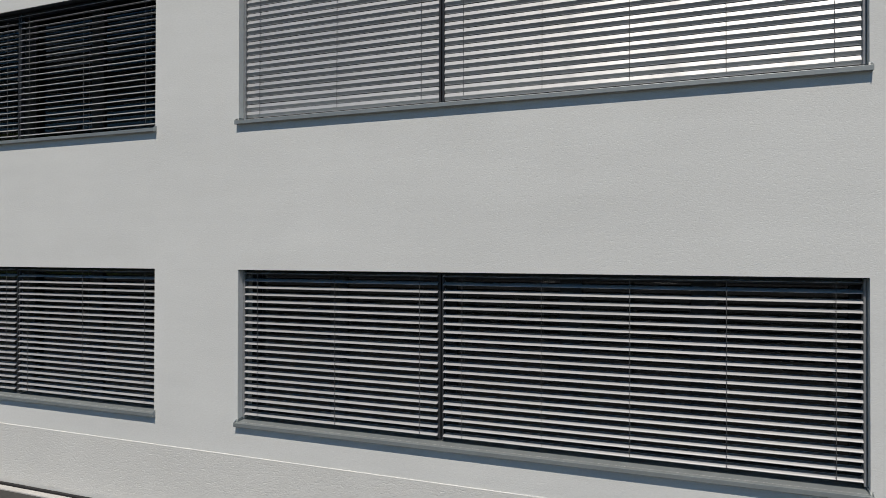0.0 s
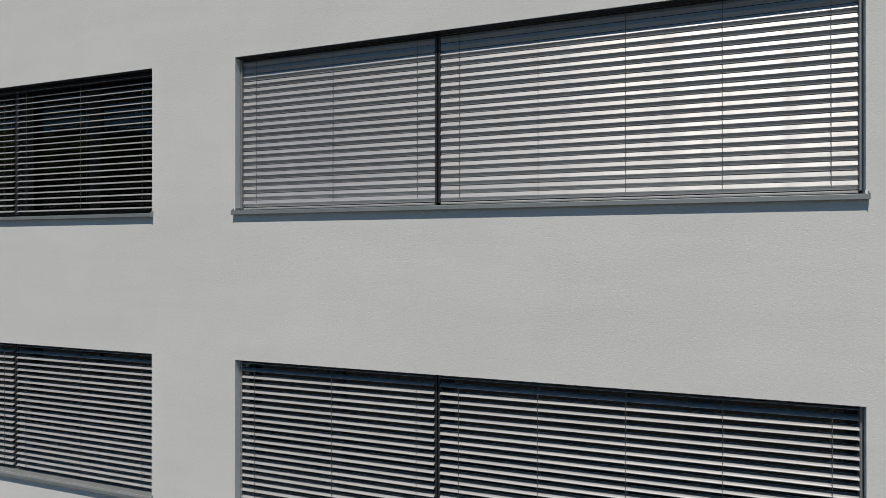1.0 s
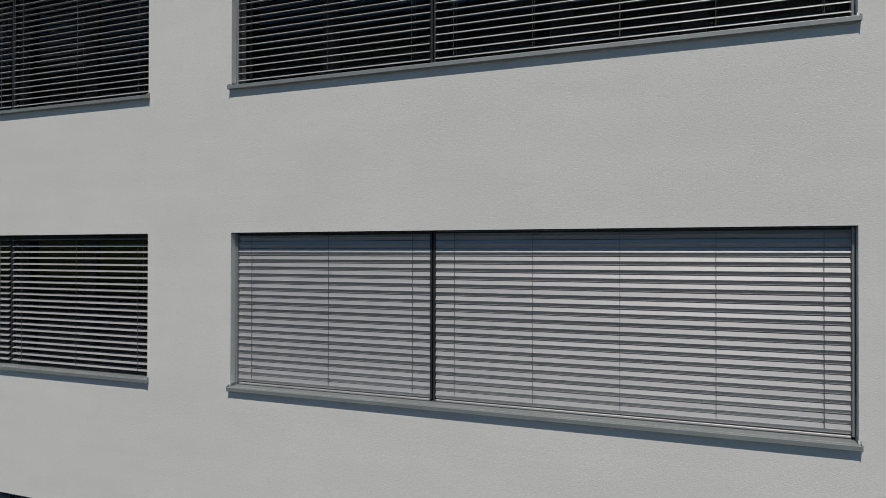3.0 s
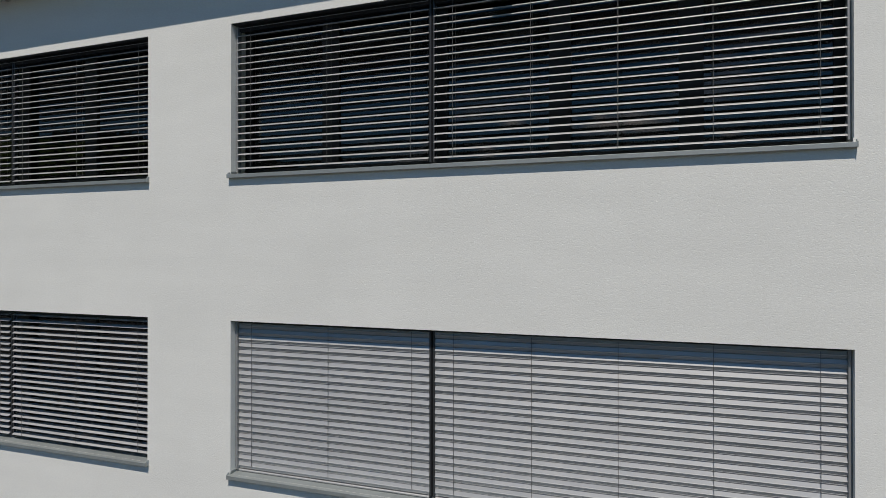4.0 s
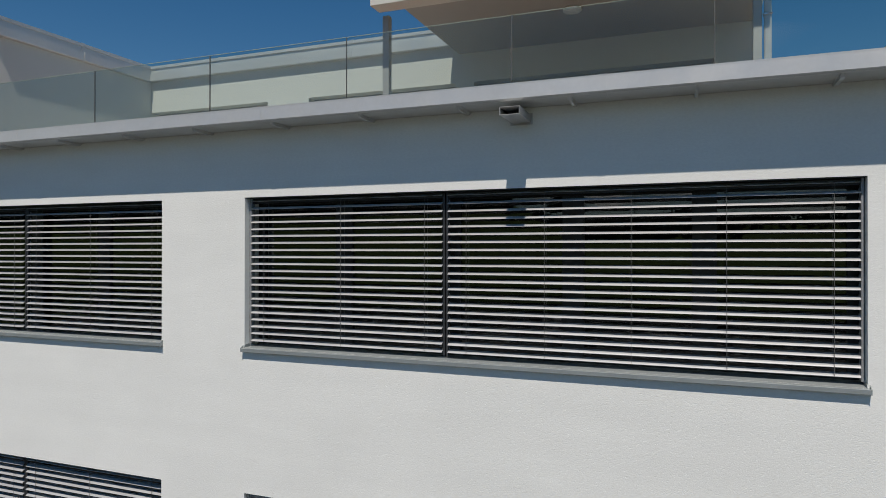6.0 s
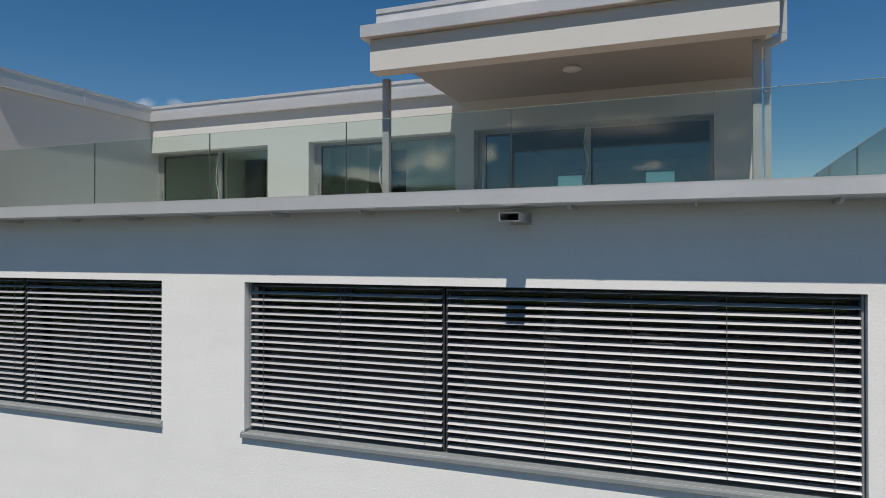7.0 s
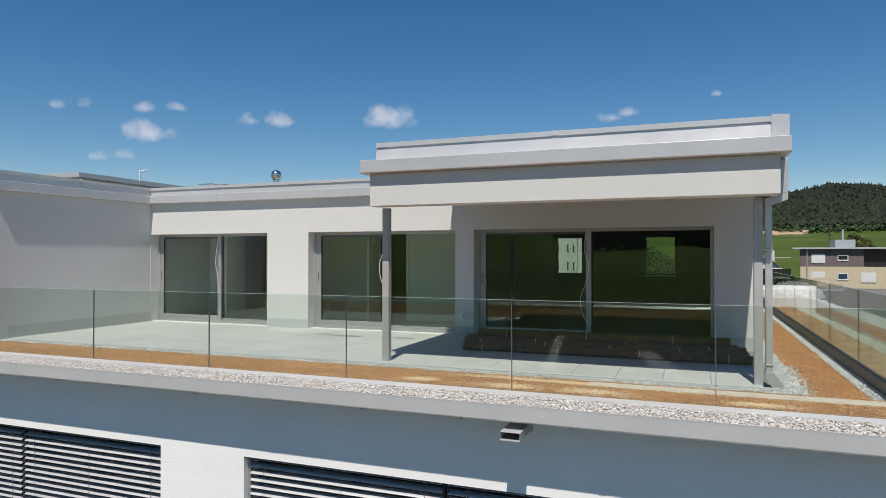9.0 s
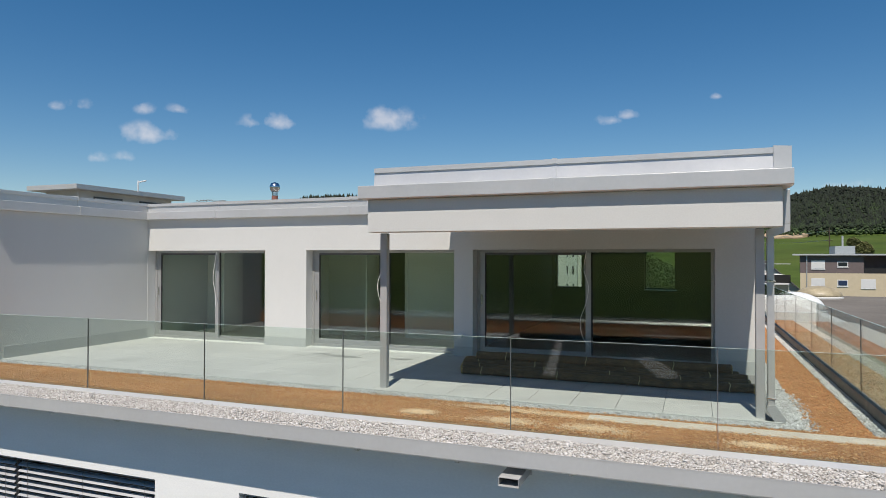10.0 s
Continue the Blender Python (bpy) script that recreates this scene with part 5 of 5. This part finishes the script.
def conifer_parts(rng, n_tiers=6, sides=5):
    """A unit spruce: ragged tiers on one stem, height 1."""
    pts, faces = [], []
    for k in range(n_tiers):
        z0, z1 = 0.12 + 0.72 * k / n_tiers, 0.12 + 0.72 * (k + 1) / n_tiers + 0.16
        r = 0.17 * (1 - k / n_tiers) ** 0.6 + 0.03
        i0 = len(pts)
        pts.append((0, 0, min(z1, 1.0)))
        for i in range(sides):
            a = 2 * math.pi * i / sides + k
            q = r * rng.uniform(0.55, 1.35)
            pts.append((q * math.cos(a), q * math.sin(a), z0 + rng.uniform(-0.07, 0.05)))
        for i in range(sides):
            faces.append((i0, i0 + 1 + i, i0 + 1 + (i + 1) % sides))
    return np.array(pts), np.array(faces)


def round_parts(rng, n=6):
    """A unit broadleaf tree: lumps of foliage heaped round a crown, height 1."""
    bm = bmesh.new()
    bmesh.ops.create_icosphere(bm, subdivisions=1, radius=1.0)
    bm.verts.index_update()
    ball, tris = np.array([v.co[:] for v in bm.verts]), np.array([[v.index for v in f.verts] for f in bm.faces])
    bm.free()
    pts, faces = [], []
    for k in range(n):
        a = 2.4 * k + rng.uniform(-0.5, 0.5)
        rise = k / (n - 1)
        c = np.array([0.20 * (1 - 0.7 * rise) * math.cos(a), 0.20 * (1 - 0.7 * rise) * math.sin(a), 0.36 + 0.42 * rise])
        r = rng.uniform(0.12, 0.20) * (1 - 0.2 * rise)
        faces.append(tris + len(ball) * k)
        pts.append(ball * r * rng.uniform(0.55, 1.45, (len(ball), 1)) + c)
    return np.concatenate(pts), np.concatenate(faces)


def wood(name, spots, low, high, share, material, label, seed):
    rng = np.random.default_rng(seed)
    kinds = [conifer_parts(rng) for _ in range(6)] + [round_parts(rng) for _ in range(5)]
    P, F, n = [], [], 0
    for x, y in spots:
        k = rng.integers(0, 6) if rng.uniform() < share else rng.integers(6, 11)
        pts, faces = kinds[k]
        h = rng.uniform(low, high) * (1.0 if k < 6 else 0.8)
        a = rng.uniform(0, 6.28)
        wide = rng.uniform(0.85, 1.3) * (1.0 if k < 6 else 1.1)
        q = np.stack([(pts[:, 0] * math.cos(a) - pts[:, 1] * math.sin(a)) * h * wide + x, (pts[:, 0] * math.sin(a) + pts[:, 1] * math.cos(a)) * h * wide + y, pts[:, 2] * h + land(x, y) - 0.5], -1)
        P.append(q)
        F.append(faces + n)
        n += len(pts)
    return raw(name, np.concatenate(P), np.concatenate(F), material, label, "forest")


def polar(rng, n, az0, az1, r0, r1):
    az, r = np.radians(rng.uniform(az0, az1, n)), np.sqrt(rng.uniform(r0 * r0, r1 * r1, n))
    return np.stack([r * np.sin(az), r * np.cos(az)], -1)


rng = np.random.default_rng(5)
wood("forest", polar(rng, 3600, 4.5, 15, 702, 900), 8, 15, 0.05, M["mixed_wood"], "green broadleaf forest on the lower hillside", 7)
wood("forest", polar(rng, 500, 4.5, 15, 740, 930), 11, 17, 1.0, M["conifer"], "dark spruces standing among the broadleaf trees", 27)
wood("forest", polar(rng, 4000, 4.5, 15, 880, 1110), 8, 17, 0.14, M["conifer"], "dark spruce forest covering the upper hillside", 17)
wood("forest", polar(rng, 800, -42, -24, 960, 1100), 10, 16, 0.7, M["conifer"], "dark mixed forest on the far ridge", 8)
wood("forest", polar(rng, 1700, 176, 193, 540, 900), 6, 12, 0.3, M["conifer"], "dark mixed forest across the valley", 9)
wood("forest", polar(rng, 400, 155, 176, 620, 900), 6, 11, 0.3, M["conifer"], "dark mixed forest across the valley", 10)
wood("forest", polar(rng, 700, 195, 236, 235, 330), 7, 13, 0.45, M["conifer"], "dark mixed forest on the meadow hill", 13)
wood("forest", polar(rng, 900, 197, 232, 600, 860), 9, 15, 0.4, M["conifer"], "dark mixed forest on the high ridge across the valley", 14)
# added tall trees that block bright land and sky behind the rear window
wood("tree_grove", polar(rng, 70, -11.5, -5.5, 146, 172), 28, 32, 0.0, M["conifer"], "dark grove added behind the white apartment block to darken the rear window view", 12)
wood("field_hedge", polar(rng, 60, 4.5, 14, 660, 700), 6, 11, 0.0, M["leaf"], "row of bushes along the forest edge", 11)

# bare earth bank at the upper edge of the field
bm = bmesh.new()
rim, foot = [], []
for k in range(40):
    a = 2 * math.pi * k / 40
    x, y = 78 + 19 * math.cos(a) * (1 + 0.25 * math.sin(3 * a) + 0.1 * math.sin(11 * a)), 655 + 26 * math.sin(a) * (1 + 0.3 * math.cos(2 * a) + 0.12 * math.sin(9 * a))
    rim.append(bm.verts.new((x, y, land(x, y) + 0.6 + 0.05 * max(0.0, y - 628) * (1 + 0.3 * math.sin(x / 7)))))
    foot.append(bm.verts.new((x, y, land(x, y) - 1.5)))
bm.faces.new(rim)
for k in range(40):
    bm.faces.new((rim[k], rim[(k + 1) % 40], foot[(k + 1) % 40], foot[k]))
structure("bare_earth", bm, mat("bare_earth", (0.36, 0.265, 0.165), 0.95, var=0.25, scale=0.08, fine=0.15, fscale=0.6), "patch of bare tan earth at the forest edge", "ground")

# ---- at the foot of the facade ----
structure("pavement", box((-70, -86, -0.2), (70, -0.165, -0.012)), M["asphalt"], "dark asphalt yard in front of the building", "pavement")
structure("kerb", box((FX0, -0.16, -0.2), (FX1, -0.066, 0.004), 0.006, 1), M["paving"], "pale concrete edging along the facade", "kerb")
structure("membrane_strip", box((FX0, -0.062, -0.2), (FX1, -0.018, 0.022), 0.003, 1), M["membrane"], "black dimpled drainage membrane edge", "membrane")

# Pale paths across the yard.
structure("yard_path_west", prism([(-14.0, -86), (-12.9, -86), (-8.5, -58), (-9.7, -58)], "z", -0.010, -0.004), M["paving"], "pale concrete path across the asphalt yard", "pavement")
structure("yard_path_east", prism([(-2.2, -73.4), (-0.4, -75), (3.0, -63.5), (2.7, -60.6), (1.1, -60.6)], "z", -0.010, -0.004), M["paving"], "pale concrete path across the asphalt yard", "pavement")

# ---- loose stones ----
scatter("gutter_gravel", strew(-6.6, 6.6, -0.322, 0.235, 9.944, 35000, 1, 0.005), 0.0098, M["gravel"], "white and grey rounded gutter gravel", "gravel", flat=0.4, seed=1)
scatter("terrace_gravel", np.concatenate([strew(-7.4, 5.6, 2.37, 2.58, 9.722, 13500, 2), strew(5.44, 5.69, 2.6, 12, 9.708, 10000, 3)]), 0.0115, M["gravel_grey"], "grey crushed stone chippings", "gravel", seed=2, angular=True)
rng = np.random.default_rng(12)
spill = np.stack([rng.normal(5.62, 0.08, 1400), rng.uniform(2.42, 4.6, 1400), np.full(1400, 9.71)], -1)
scatter("spilled_gravel", spill, 0.0125, M["gravel_grey"], "grey chippings spilled over the brick bed", "gravel", seed=13, angular=True)
scatter("rail_gravel", strew(6.30, 6.47, 2.4, 14, 9.708, 12000, 4), 0.012, M["gravel_grey"], "grey crushed stone chippings beside the railing", "gravel", seed=3, angular=True)
scatter("brick_chips", np.concatenate([on_bed(strew(-7.3, 6.45, 0.51, 2.40, 9.706, 74000, 5, 0.005)), strew(5.67, 6.34, 2.35, 13.5, 9.706, 15000, 6, 0.005)]), 0.0086, M["chips"], "orange crushed-brick chips", "brick chips", flat=0.4, seed=4, angular=True)
rng = np.random.default_rng(31)
PATCHES = ((2.58, 1.25, 0.16, 0.10), (3.51, 1.26, 0.18, 0.11), (1.51, 1.30, 0.10, 0.08), (5.1, 1.19, 0.15, 0.07), (3.1, 1.95, 0.36, 0.07), (2.3, 2.05, 0.4, 0.08))
patches = [on_bed(np.stack([rng.normal(x, rx, 900), np.clip(rng.normal(y, ry, 900), 0.52, 2.35), np.full(900, 9.712)], -1)) for x, y, rx, ry in PATCHES]
scatter("pale_chips", np.concatenate(patches), 0.0095, M["chips_pale"], "dry tan substrate chips spilled on the orange bed", "brick chips", seed=32, angular=True)
scatter("outer_chips", strew(6.6, 7.7, 2.5, 14, 9.695, 6000, 7, 0.007), 0.018, M["chips_dry"], "dry tan roof substrate chips", "roof substrate", seed=5, angular=True)

# ---- terrace tiles ----
TW, TD = 0.560, 0.560
tile_mesh = mesh_of("tile", box((-TW / 2 + 0.0025, -TD / 2 + 0.0025, 0), (TW / 2 - 0.0025, TD / 2 - 0.0025, 0.03), 0.002, 1), M["tile"])
floor = thing("terrace_floor", "pale grey large-format terrace tiles with narrow joints", "floor", (0, 0, 9.716), kind="structure")
rng = random.Random(4)
cols, rows_ = 23, 6
for i in range(cols):
    for j in range(rows_):
        x, y = 5.255 - TW / 2 - i * TW, 2.615 + TD / 2 + j * TD
        o = part("tile", tile_mesh, None, floor)
        o.location = (x, y, rng.uniform(-0.0008, 0.0008))

cut_mesh = mesh_of("tile", box((-TW / 2 + 0.0025, 0, 0), (TW / 2 - 0.0025, 0.013, 0.03), 0.002, 1), M["tile"])
for i in range(cols):
    o = part("tile", cut_mesh, None, floor)
    o.location = (5.255 - TW / 2 - i * TW, 2.615 + rows_ * TD, 0)

# damp patches drying on the tiles
damp = mat("damp_tile", (0.30, 0.30, 0.288), 0.35, var=0.12, scale=6)
rng = random.Random(9)
for x, y, rx, ry in ((-2.28, 5.30, 0.17, 0.10), (-1.62, 5.14, 0.26, 0.13), (-0.50, 5.24, 0.20, 0.09), (-2.60, 5.02, 0.10, 0.05)):
    bm = bmesh.new()
    ring = []
    for k in range(28):
        a = 2 * math.pi * k / 28
        q = 1 + 0.75 * noise.noise((2.6 * math.cos(a) + 3 * x, 2.6 * math.sin(a), y)) + rng.uniform(-0.12, 0.12)
        ring.append(bm.verts.new((x + rx * q * math.cos(a), y + ry * q * math.sin(a), 9.7492)))
    bm.faces.new(ring)
    structure("damp_patch", bm, damp, "dark damp patch on the terrace tiles", "stain")
